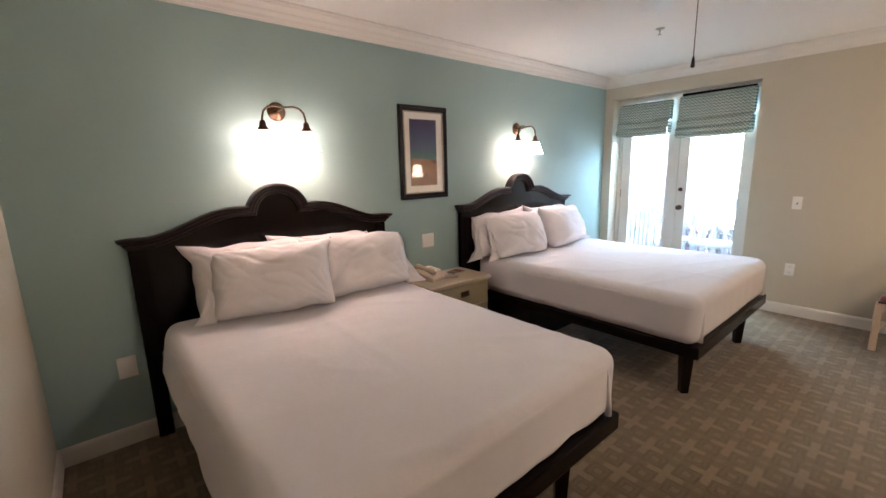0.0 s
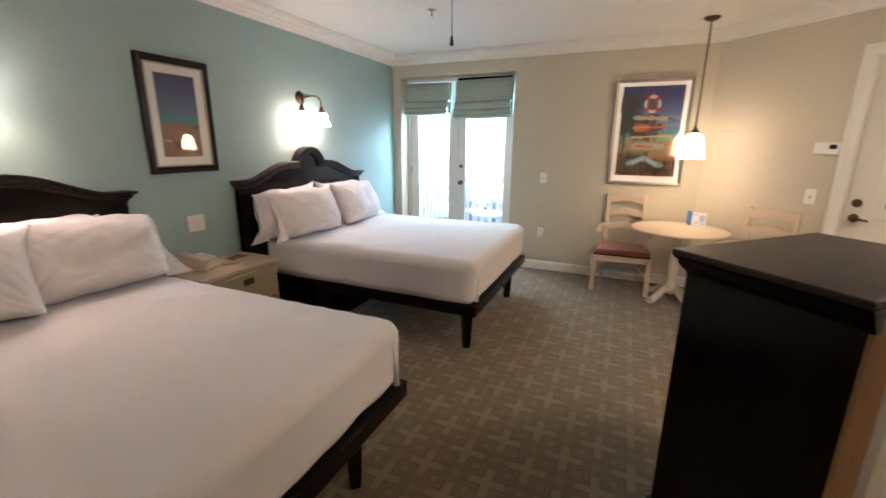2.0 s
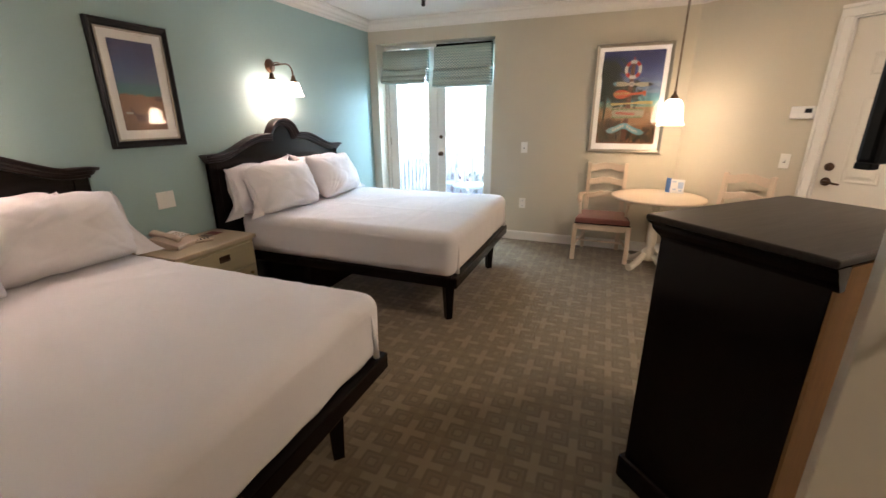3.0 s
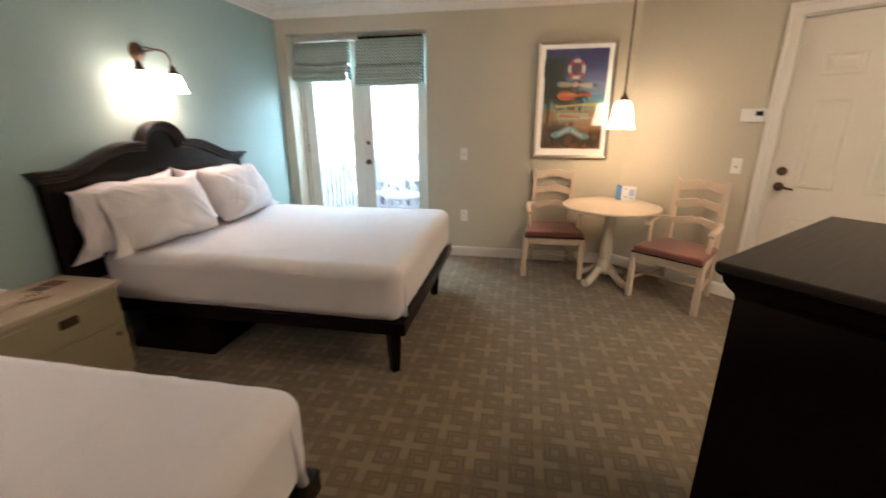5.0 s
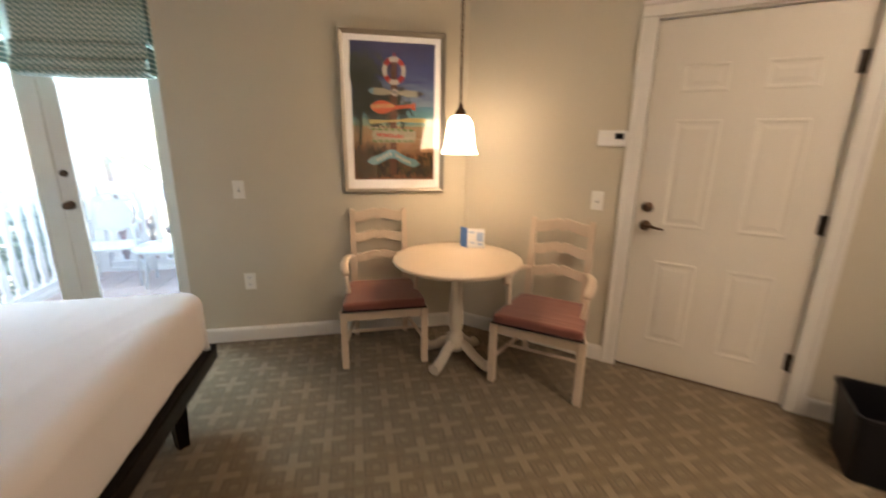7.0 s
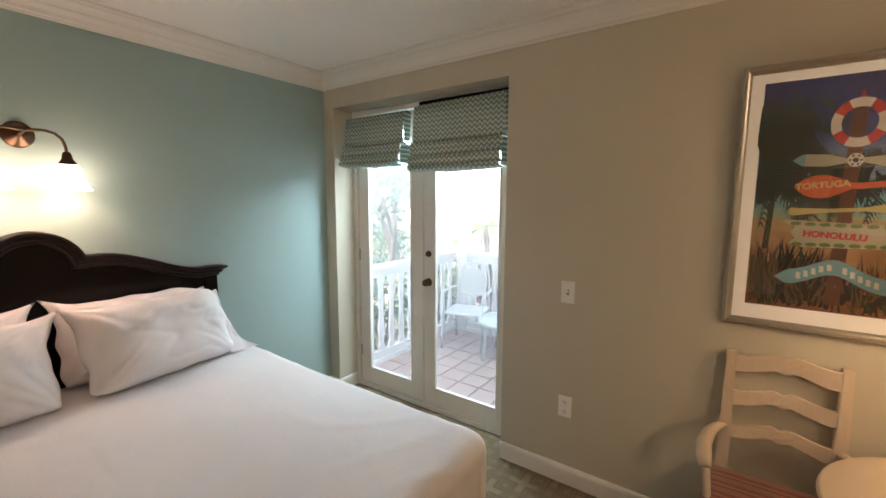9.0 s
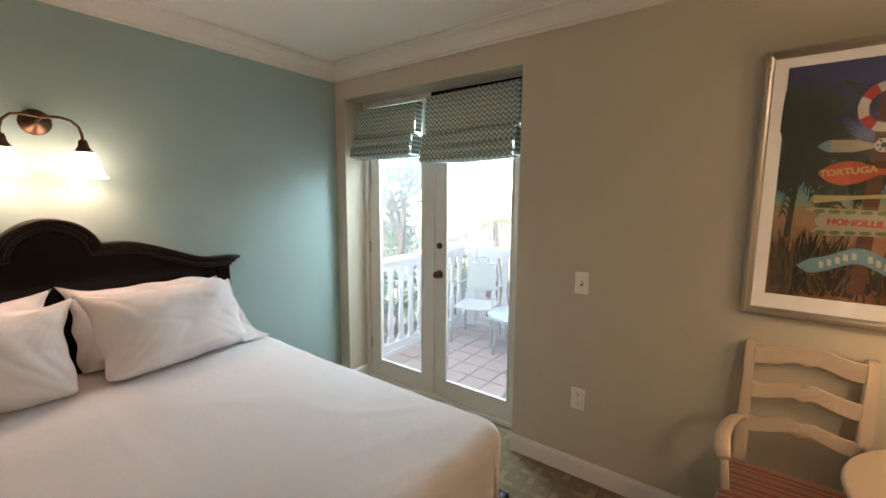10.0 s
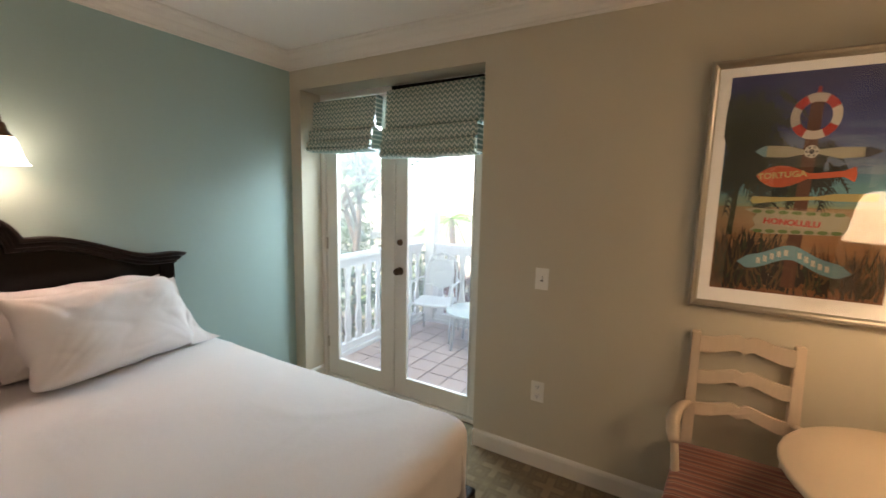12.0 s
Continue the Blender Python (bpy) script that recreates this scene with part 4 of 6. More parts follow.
# ---- louvred door on the closet ----
d3 = thing("door_3", "white painted louvred closet door", "door", at=M_DWALL @ Matrix.Translation((1.50, 0.73, 0)), kind="structure")
for (u0, u1, z0, z1) in ((0.0, 0.05, 0.0, 2.05), (0.70, 0.75, 0.0, 2.05), (0.05, 0.70, 2.0, 2.05)):
    part("casing", boxed(u0, u1, -0.06, 0.016, z0, z1, r=0.004), M_TRIM, d3)
for (u0, u1, z0, z1) in ((0.055, 0.115, 0.015, 1.995), (0.635, 0.695, 0.015, 1.995), (0.115, 0.635, 0.015, 0.16), (0.115, 0.635, 0.99, 1.07), (0.115, 0.635, 1.90, 1.995)):
    part("rail", boxed(u0, u1, -0.035, -0.005, z0, z1, r=0.003), M_TRIM, d3)
slat = mesh_of("slat", boxed(0.113, 0.637, -0.016, 0.016, -0.003, 0.003, r=0.0015), M_TRIM)
z = 0.175
while z < 1.895:
    if not 0.975 < z < 1.085:
        shared("slat", slat, d3, pose(0, -0.02, z, -38))
    z += 0.026
part("backing", boxed(0.06, 0.69, -0.058, -0.05, 0.02, 1.99), M_TRIM, d3)

# ---- wall plates, bumper, thermostat ----
def plate(name, label, m, kind_, w=0.072, h=0.117):
    s = thing(name, label, "wall plate", at=m)
    part("plate", boxed(-w / 2, w / 2, 0, 0.006, -h / 2, h / 2, r=0.003), M_PLATE, s)
    if kind_ == "switch":
        part("toggle", boxed(-0.005, 0.005, 0.004, 0.018, -0.004, 0.016, r=0.002), M_WHITEPL, s)
        part("toggle_slot", boxed(-0.006, 0.006, 0.0058, 0.0072, -0.013, 0.013), M_BLACKPL, s, "dark slot round the toggle")
    elif kind_ == "outlet":
        for k in (-1, 1):
            o = part("socket", boxed(-0.017, 0.017, 0.0055, 0.008, k * 0.027 - 0.014, k * 0.027 + 0.014, r=0.0015), M_WHITEPL, s)
            for dx in (-0.006, 0.006):
                part("slot", boxed(dx - 0.0012, dx + 0.0012, 0.0078, 0.0084, k * 0.027 - 0.002, k * 0.027 + 0.008), M_BLACKPL, o)
            part("slot", boxed(-0.002, 0.002, 0.0078, 0.0084, k * 0.027 - 0.010, k * 0.027 - 0.006), M_BLACKPL, o)
    return s


def on_east(y, z):
    return Matrix.Translation((XF, y, z)) @ pose(0, 0, 0, 0, 0, 90)
def on_north(x, z):
    return Matrix.Translation((x, YG, z)) @ pose(0, 0, 0, 0, 0, 180)
def on_entry(u, z):
    return M_DWALL @ Matrix.Translation((u, WN, z))
plate("light_switch", "ivory toggle light switch on the beige wall beside the balcony door", on_east(1.413, 1.070), "switch")
plate("power_outlet", "ivory double power outlet low on the beige wall", on_east(1.404, 0.440), "outlet")
plate("light_switch", "ivory toggle light switch beside the entry door", on_entry(-0.215, 1.053), "switch")
plate("blank_plate", "square ivory cover plate on the green wall above the nightstand", on_north(2.563, 0.870), "", 0.125, 0.115)
plate("blank_plate", "ivory cover plate low on the green wall beside the bed", on_north(0.461, 0.446), "", 0.085, 0.12)
tsx = thing("thermostat", "white thermostat with a small display beside the entry door", "thermostat", at=on_entry(-0.168, 1.422))
part("body", boxed(-0.080, 0.080, 0, 0.030, -0.046, 0.046, r=0.008), M_WHITEPL, tsx)
part("display", boxed(0.018, 0.064, 0.0295, 0.032, -0.004, 0.028, r=0.002), M_BLACKPL, tsx, "dark small display")
part("grille", boxed(-0.062, -0.018, 0.0295, 0.0315, 0.012, 0.022, r=0.001), M_PLATE, tsx)
st = thing("door_bumper", "small dark round door bumper on the return wall", "door stop", at=Matrix.Translation(dw(1.40, 0.578, 0.890)) @ Matrix(((DN.x, -DU.x, 0, 0), (DN.y, -DU.y, 0, 0), (0, 0, 1, 0), (0, 0, 0, 1))))
b = bmesh.new()
lathe(b, [(0, 0.034), (0.012, 0.033), (0.022, 0.026), (0.026, 0.010), (0.028, 0)], seg=20, m=pose(0, 0, 0, -90))
part("rubber", b, M_IRON, st)

# ---- waste bin ----
bn = thing("waste_bin", "black rectangular plastic waste bin by the return wall", "waste bin", at=M_DWALL @ Matrix.Translation((1.115, 0.355, 0)))


def rounded_rings(rings, caps):
    bb = bmesh.new()
    rr = []
    for a, c, z in rings:
        pts = []
        for sx, sy, t0 in ((1, 1, 0), (-1, 1, 90), (-1, -1, 180), (1, -1, 270)):
            for k in range(4):
                t = math.radians(t0 + k * 30)
                pts.append(bb.verts.new((sx * (a - 0.03) + 0.03 * math.cos(t), sy * (c - 0.03) + 0.03 * math.sin(t), z)))
        rr.append(pts)
    for p, q in zip(rr, rr[1:] + ([] if caps else rr[:1])):
        for k in range(16):
            bb.faces.new((p[k], p[(k + 1) % 16], q[(k + 1) % 16], q[k]))
    if caps:
        bb.faces.new(rr[0][::-1])
        bb.faces.new(rr[-1])
    bmesh.ops.recalc_face_normals(bb, faces=bb.faces[:])
    return bb


part("bin_body", rounded_rings([(0.090, 0.155, 0.0), (0.115, 0.185, 0.309), (0.110, 0.180, 0.309), (0.086, 0.150, 0.012)], True), M_BLACKPL, bn)
part("rim", rounded_rings([(0.1155, 0.1855, 0.303), (0.121, 0.191, 0.306), (0.121, 0.191, 0.320), (0.118, 0.188, 0.322), (0.109, 0.179, 0.322), (0.108, 0.178, 0.310)], False), M_BLACKPL, bn, "rolled rim of black plastic")

# ---- round table ----
TX, TY = 4.845, 0.07
tb = thing("round_table", "round pale wooden pedestal table with a cream turned base", "table", at=pose(TX, TY, 0) @ Matrix.Diagonal((0.98, 0.98, 0.95, 1)))
b = bmesh.new()
lathe(b, [(0, 0.715), (0.395, 0.715), (0.402, 0.719), (0.405, 0.727), (0.402, 0.736), (0.395, 0.74), (0, 0.74)], seg=64)
M_TABTOP = plain("pale_tabletop", (0.62, 0.50, 0.37), 0.34, var=0.06, big=3.0, fine=45.0, relief=0.03)
part("tabletop", b, M_TABTOP, tb, "pale polished wooden top")
b = bmesh.new()
lathe(b, [(0, 0.09), (0.05, 0.09), (0.066, 0.12), (0.066, 0.165), (0.058, 0.18), (0.058, 0.195), (0.036, 0.215), (0.044, 0.25), (0.050, 0.29), (0.046, 0.36), (0.036, 0.47), (0.031, 0.57), (0.030, 0.62), (0.040, 0.635), (0.040, 0.65), (0.085, 0.685), (0.11, 0.714), (0, 0.714)], seg=28)
part("pedestal", b, M_CREAMWOOD, tb)
for k in range(4):
    a = math.radians(133 + 90 * k)
    d = Vector((math.cos(a), math.sin(a), 0))
    b = bmesh.new()
    tube(b, [d * 0.03 + Vector((0, 0, 0.155)), d * 0.09 + Vector((0, 0, 0.125)), d * 0.15 + Vector((0, 0, 0.075)), d * 0.21 + Vector((0, 0, 0.042)), d * 0.245 + Vector((0, 0, 0.040))], [0.030, 0.034, 0.034, 0.034, 0.040], 12, 0.9)
    part("foot", b, M_CREAMWOOD, tb)

M_BLUECARD = paint("blue_print", (0.10, 0.23, 0.58))
M_WHITECARD = paint("white_card", (0.80, 0.80, 0.82))
cd = thing("tent_card", "folded blue and white printed card standing on the table", "card", at=pose(5.065, -0.05, 0.703, 0, 0, 62))
part("panel", boxed(0.0, 0.062, -0.001, 0.001, 0, 0.135, m=pose(0, 0, 0, 0, 0, -30)), M_BLUECARD, cd, "blue printed panel")
pn = part("panel", boxed(-0.115, 0.0, -0.001, 0.001, 0, 0.13, m=pose(0, 0, 0, 0, 0, 12)), M_WHITECARD, cd, "white printed panel")
M_PALECARD = paint("pale_blue_print", (0.40, 0.52, 0.72))
for x0, x1, z0, z1 in ((-0.105, -0.062, 0.045, 0.105), (-0.10, -0.07, 0.020, 0.032), (-0.045, -0.012, 0.10, 0.112), (-0.05, -0.02, 0.03, 0.04)):
    for k in (-1, 1):
        part("printed_bar", boxed(x0, x1, 0.001 * k, 0.0022 * k, z0, z1, m=pose(0, 0, 0, 0, 0, 12)) if k > 0 else boxed(x0, x1, -0.0022, -0.001, z0, z1, m=pose(0, 0, 0, 0, 0, 12)), M_PALECARD, pn)

# ---- ladder-back chairs ----
def slat_outline(w, h):
    """A ladder-back slat with a scalloped upper and lower edge."""
    up, dn = [], []
    for i in range(33):
        t = -1 + 2 * i / 32
        a = abs(t)
        wave = 0.014 * math.cos(a * math.pi * 1.15) - 0.016 * math.exp(-(a / 0.10) ** 2)
        up.append((t * w / 2, h / 2 + wave))
        dn.append((t * w / 2, -h / 2 + wave * 1.25))
    return up + dn[::-1]


def chair(m, label):
    c = thing("dining_chair", label, "chair", at=m @ Matrix.Diagonal((1, 1, 0.935, 1)), group="chairs round the table")
    # y points forward; the back posts stand at y = 0
    fw, bw, sd, sh = 0.250, 0.178, 0.45, 0.415
    for k in (-1, 1):
        b = bmesh.new()
        x = k * bw
        pts = [(x, -0.035, 0), (x, -0.005, 0.22), (x, 0.0, 0.43), (x, -0.014, 0.65), (x, -0.045, 0.998)]
        bb = bmesh.new()
        rs = []
        for p, hw in zip(pts, (0.017, 0.021, 0.022, 0.021, 0.017)):
            rs.append([bb.verts.new((p[0] + sx * hw, p[1] + sy * hw, p[2])) for sx, sy in ((1, 1), (-1, 1), (-1, -1), (1, -1))])
        for p, q in zip(rs, rs[1:]):
            for j in range(4):
                bb.faces.new((p[j], p[(j + 1) % 4], q[(j + 1) % 4], q[j]))
        bb.faces.new(rs[0][::-1]); bb.faces.new(rs[-1])
        bmesh.ops.recalc_face_normals(bb, faces=bb.faces[:])
        bmesh.ops.bevel(bb, geom=[e for e in bb.edges if e.calc_face_angle(0) > 0.5], offset=0.004, segments=2, affect="EDGES")
        add_mesh(b, bb)
        part("back_post", b, M_CHAIR, c)
        part("front_leg", boxed(k * fw - 0.021, k * fw + 0.021, sd - 0.042, sd, 0, sh - 0.005, r=0.005), M_CHAIR, c)
        b = bmesh.new()
        prism(b, [(k * bw - 0.011, 0.0), (k * bw + 0.011, 0.0), (k * fw + 0.011, sd - 0.03), (k * fw - 0.011, sd - 0.03)], lambda a, e, d: Vector((a, e, sh - 0.075 + d)), 0.07)
        part("side_rail", b, M_CHAIR, c)
        b = bmesh.new()
        tube(b, [(k * bw, 0, 0.17), (k * (fw - 0.004), sd - 0.02, 0.17)], 0.011, 8)
        part("stretcher", b, M_CHAIR, c)
        # curved arm and its upright
        b = bmesh.new()
        xa = k * (bw + 0.028)
        tube(b, [(k * bw, -0.01, 0.655), (xa, 0.05, 0.665), (k * (bw + 0.05), 0.13, 0.672), (k * (bw + 0.062), 0.21, 0.660), (k * (bw + 0.058), 0.27, 0.638), (k * (bw + 0.050), 0.30, 0.612)], [0.015, 0.020, 0.024, 0.026, 0.026, 0.022], 10, 0.7)
        part("arm", b, M_CHAIR, c)
        b = bmesh.new()
        tube(b, [(k * (bw + 0.055), 0.24, 0.645), (k * (bw + 0.045), 0.26, 0.54), (k * (bw + 0.028), 0.29, 0.36)], [0.014, 0.015, 0.016], 8)
        part("arm_post", b, M_CHAIR, c)
    part("front_rail", boxed(-fw + 0.02, fw - 0.02, sd - 0.035, sd - 0.012, sh - 0.075, sh - 0.004, r=0.004), M_CHAIR, c)
    b = bmesh.new()
    tube(b, [(-fw * 0.93, sd * 0.55, 0.17), (fw * 0.93, sd * 0.55, 0.17)], 0.010, 8)
    part("stretcher", b, M_CHAIR, c)
    part("back_rail", boxed(-bw, bw, -0.011, 0.011, sh - 0.06, sh - 0.004), M_CHAIR, c)
    for z, y, hh in ((0.650, -0.002, 0.060), (0.803, -0.014, 0.064), (0.957, -0.028, 0.074)):
        b = bmesh.new()
        prism(b, slat_outline(2 * bw - 0.03, hh), lambda a, e, d, z=z, y=y: Vector((a, y - 0.008 + d + 0.020 * (a / bw) ** 2 - 0.02, z + e)), 0.016, 0.002)
        part("back_slat", b, M_CHAIR, c)
    def dip(p):
        return Vector((0, 0, 0.006 * math.cos(p.x * 5) * math.cos((p.y - 0.25) * 5)))
    b = bmesh.new()
    soft_box(b, -fw - 0.004, fw + 0.004, 0.02, sd + 0.012, sh - 0.005, sh + 0.058, 0.022, 12, dip)
    for v in b.verts:
        v.co.x *= 0.84 + 0.16 * max(0.0, min(1.0, v.co.y / sd))
    cu = part("seat_cushion", b, M_STRIPE, c, "red, pink and brown striped seat cushion")
    b = bmesh.new()
    loop = [(-fw - 0.006, sd + 0.012, sh + 0.002), (fw + 0.006, sd + 0.012, sh + 0.002), (bw * 0.86 + 0.02, 0.02, sh + 0.002), (-bw * 0.86 - 0.02, 0.02, sh + 0.002), (-fw - 0.006, sd + 0.012, sh + 0.002)]
    tube(b, loop, 0.006, 6)
    part("piping", b, M_DARK, cu, "dark piping")
    return c


chair(pose(5.305, 0.520, 0, 0, 0, 90), "whitewashed ladder-back chair with a striped cushion under the framed print")
chair(pose(4.748, -0.556, 0, 0, 0, 50.5), "whitewashed ladder-back chair with a striped cushion beside the entry door")

# ---- framed pictures ----
def frame_bars(parent, w, h, bar, deep, mat, label=""):
    prof = [(0, 0), (0, deep * 0.75), (bar * 0.12, deep * 0.95), (bar * 0.3, deep), (bar * 0.55, deep * 0.72), (bar * 0.8, deep * 0.66), (bar, deep * 0.42), (bar, 0)]
    cs = [(-w / 2, -h / 2), (w / 2, -h / 2), (w / 2, h / 2), (-w / 2, h / 2)]
    ins = [(1, 1), (-1, 1), (-1, -1), (1, -1)]
    for k in range(4):
        b = bmesh.new()
        r = []
        for q in (k, (k + 1) % 4):
            r.append([b.verts.new((cs[q][0] + ins[q][0] * a, d, cs[q][1] + ins[q][1] * a)) for a, d in prof])
        n = len(prof)
        for j in range(n):
            b.faces.new((r[0][j], r[0][(j + 1) % n], r[1][(j + 1) % n], r[1][j]))
        b.faces.new(r[0]); b.faces.new(r[1][::-1])
        bmesh.ops.recalc_face_normals(b, faces=b.faces[:])
        part("frame_bar", b, mat, parent, label)


def blob(parent, name, outline, depth, mat, lab=""):
    """A flat painted patch of the print."""
    b = bmesh.new()
    f = b.faces.new([b.verts.new((x, depth, z)) for x, z in outline])
    if f.normal.y < 0:
        f.normal_flip()
    return part(name, b, mat, parent, lab)


def ragged(x0, x1, z0, z1, seed, rough=0.012, n=14):
    rnd = random.Random(seed)
    o = []
    for i in range(n):
        t = i / n
        o.append((x0 + (x1 - x0) * t, z1 + rnd.uniform(-rough, rough)))
    for i in range(5):
        o.append((x1 + rnd.uniform(-rough, rough) * 0.5, z1 + (z0 - z1) * i / 5))
    for i in range(n):
        o.append((x1 + (x0 - x1) * i / n, z0 + rnd.uniform(-rough, rough)))
    for i in range(5):
        o.append((x0 + rnd.uniform(-rough, rough) * 0.5, z0 + (z1 - z0) * i / 5))
    return o


def oval(cx, cz, rx, rz, n=28):
    return [(cx + rx * math.cos(2 * math.pi * k / n), cz + rz * math.sin(2 * math.pi * k / n)) for k in range(n)]


def sky_paint(name, top, mid, low, zt, zl):
    m, nt, bs = shader(name)
    v = coords(nt)
    sp = nt.nodes.new("ShaderNodeSeparateXYZ")
    nt.links.new(v, sp.inputs[0])
    mp = nt.nodes.new("ShaderNodeMapping")
    mp.inputs["Scale"].default_value = (3, 1, 16)
    nt.links.new(v, mp.inputs[0])
    n1 = noise_tex(nt, mp.outputs[0], 2.2, 5.0)
    t = mth(nt, "DIVIDE", mth(nt, "SUBTRACT", sp.outputs[2], zl), zt - zl)
    t = mth(nt, "ADD", t, mth(nt, "MULTIPLY", mth(nt, "SUBTRACT", n1, 0.5), 0.9))
    rp = nt.nodes.new("ShaderNodeValToRGB")
    rp.color_ramp.elements[0].color = (*low, 1)
    rp.color_ramp.elements[1].color = (*top, 1)
    e = rp.color_ramp.elements.new(0.5)
    e.color = (*mid, 1)
    nt.links.new(t, rp.inputs[0])
    nt.links.new(rp.outputs[0], bs.inputs["Base Color"])
    bs.inputs["Roughness"].default_value = 0.6
    bump(nt, n1, 0.2, 0.001, bs)
    return m


A_SKY = sky_paint("print_sky", (0.0225, 0.0225, 0.0975), (0.045, 0.0638, 0.188), (0.165, 0.247, 0.315), 0.45, 0.02)
A_SEA = sky_paint("print_sea", (0.075, 0.195, 0.27), (0.09, 0.247, 0.27), (0.225, 0.27, 0.15), 0.06, -0.08)
A_SAND = sky_paint("print_sand", (0.286, 0.204, 0.109), (0.286, 0.136, 0.0544), (0.177, 0.068, 0.0238), -0.05, -0.42)
A_SKY1 = sky_paint("print_dusk_sky", (0.04, 0.035, 0.12), (0.045, 0.07, 0.19), (0.08, 0.14, 0.24), 0.28, 0.02)
A_SEA1 = sky_paint("print_teal_sea", (0.05, 0.14, 0.20), (0.05, 0.18, 0.20), (0.08, 0.17, 0.16), 0.03, -0.06)
A_SAND1 = sky_paint("print_brown_sand", (0.27, 0.13, 0.07), (0.24, 0.12, 0.075), (0.19, 0.095, 0.06), -0.05, -0.28)
A_PALM = paint("print_dark_palm", (0.015, 0.022, 0.016))
A_PALM2 = paint("print_palm_edge", (0.0315, 0.0385, 0.0154))
A_GRASS = paint("print_dark_grass", (0.0245, 0.0154, 0.0084))
A_STRAW = paint("print_straw", (0.1, 0.0544, 0.0208))
A_POST = paint("print_post", (0.104, 0.0384, 0.0176))
A_WHITE = paint("print_white", (0.476, 0.442, 0.374))
A_RED = paint("print_red", (0.425, 0.0298, 0.0213))
A_ORANGE = paint("print_orange", (0.425, 0.0765, 0.0238))
A_CREAM = paint("print_cream", (0.32, 0.296, 0.208))
A_GREEN = paint("print_green", (0.10, 0.17, 0.05))
A_BLUE = paint("print_pale_blue", (0.136, 0.272, 0.304))
A_YEL = paint("print_yellow", (0.40, 0.32, 0.12))
A_DARK = paint("print_dark", (0.03, 0.03, 0.035))


def lettering(parent, body, x, z, size, depth, mat, shear=0.0, turn=0.0):
    cu = bpy.data.curves.new("lettering", "FONT")
    cu.body, cu.size, cu.align_x, cu.align_y, cu.shear = body, size, "CENTER", "CENTER", shear
    cu.resolution_u, cu.offset = 3, size * 0.035
    tmp = bpy.data.objects.new("lettering_tmp", cu)
    scene.collection.objects.link(tmp)
    me = bpy.data.meshes.new_from_object(tmp.evaluated_get(bpy.context.evaluated_depsgraph_get()))
    bpy.data.objects.remove(tmp)
    me.materials.clear()
    me.materials.append(mat)
    ob = new("lettering", me)
    ob.parent = parent
    # letters read along -x of the picture's own frame, which is the viewer's right
    ob.matrix_basis = Matrix.Translation((x, depth, z)) @ pose(0, 0, 0, 90, 0, 180) @ pose(0, 0, 0, 0, 0, turn)
    return ob


# picture on the green wall: dusk beach, black frame
p1 = thing("framed_picture", "dusk beach print in a white mat and black frame", "picture", at=on_north(2.544, 1.590))
frame_bars(p1, 0.475, 0.727, 0.042, 0.034, M_BLACKFRAME)
part("mat_board", boxed(-0.20, 0.20, 0.004, 0.007, -0.32, 0.32), M_MATBOARD, p1)
b = bmesh.new()
for x0, x1, z0, z1 in ((-0.1995, -0.190, -0.3195, 0.3195), (0.190, 0.1995, -0.3195, 0.3195), (-0.190, 0.190, -0.3195, -0.310), (-0.190, 0.190, 0.310, 0.3195)):
    box(b, x0, x1, 0.014, 0.024, z0, z1, r=0.002)
part("fillet", b, M_SILVER, p1, "thin silver inner edge")
art = part("print", boxed(-0.135, 0.135, 0.0072, 0.0082, 0.02, 0.262), A_SKY1, p1, "printed beach scene at dusk")
part("print_sea_band", boxed(-0.135, 0.135, 0.0072, 0.0082, -0.055, 0.02), A_SEA1, art)
part("print_sand_band", boxed(-0.135, 0.135, 0.0072, 0.0082, -0.258, -0.055), A_SAND1, art)
blob(art, "print_patch", ragged(-0.02, 0.13, -0.075, -0.045, 3, 0.008), 0.0086, A_SAND1)
A_CHAIRP = paint("print_deck_chair", (0.12, 0.055, 0.045))
blob(art, "print_patch", [(0.015, -0.195), (0.07, -0.165), (0.09, -0.12), (0.08, -0.118), (0.055, -0.158), (0.0, -0.185)], 0.0086, A_CHAIRP)
blob(art, "print_patch", ragged(-0.03, 0.06, -0.205, -0.165, 5, 0.01), 0.0087, A_CHAIRP)
blob(art, "print_patch", ragged(0.07, 0.115, -0.16, -0.15, 6, 0.004), 0.0087, A_WHITE)
blob(art, "print_patch", ragged(-0.13, -0.08, -0.08, -0.05, 9, 0.008), 0.0086, A_CHAIRP)
gl = part("glazing", boxed(-0.196, 0.196, 0.0115, 0.0135, -0.316, 0.316), M_PICGLASS, p1, "clear picture glass")
gl.visible_shadow = False

# picture on the beige wall: signpost, silver frame; x runs to the viewer's left
p2 = thing("framed_picture", "bright signpost print in a white mat and silver frame", "picture", at=on_east(0.398, 1.553) @ pose(0, 0.012, 0, -1.2))
frame_bars(p2, 0.690, 1.025, 0.031, 0.034, M_SILVER)
part("mat_board", boxed(-0.32, 0.32, 0.004, 0.007, -0.485, 0.485), M_MATBOARD, p2)
HW, T, B_ = 0.272, 0.445, -0.422
art = part("print", boxed(-HW, HW, 0.0072, 0.0080, 0.06, T), A_SKY, p2, "printed signpost on a beach")
part("print_sea_band", boxed(-HW, HW, 0.0072, 0.0080, -0.07, 0.06), A_SEA, art)
part("print_sand_band", boxed(-HW, HW, 0.0072, 0.0080, B_, -0.07), A_SAND, art)
rnd = random.Random(11)
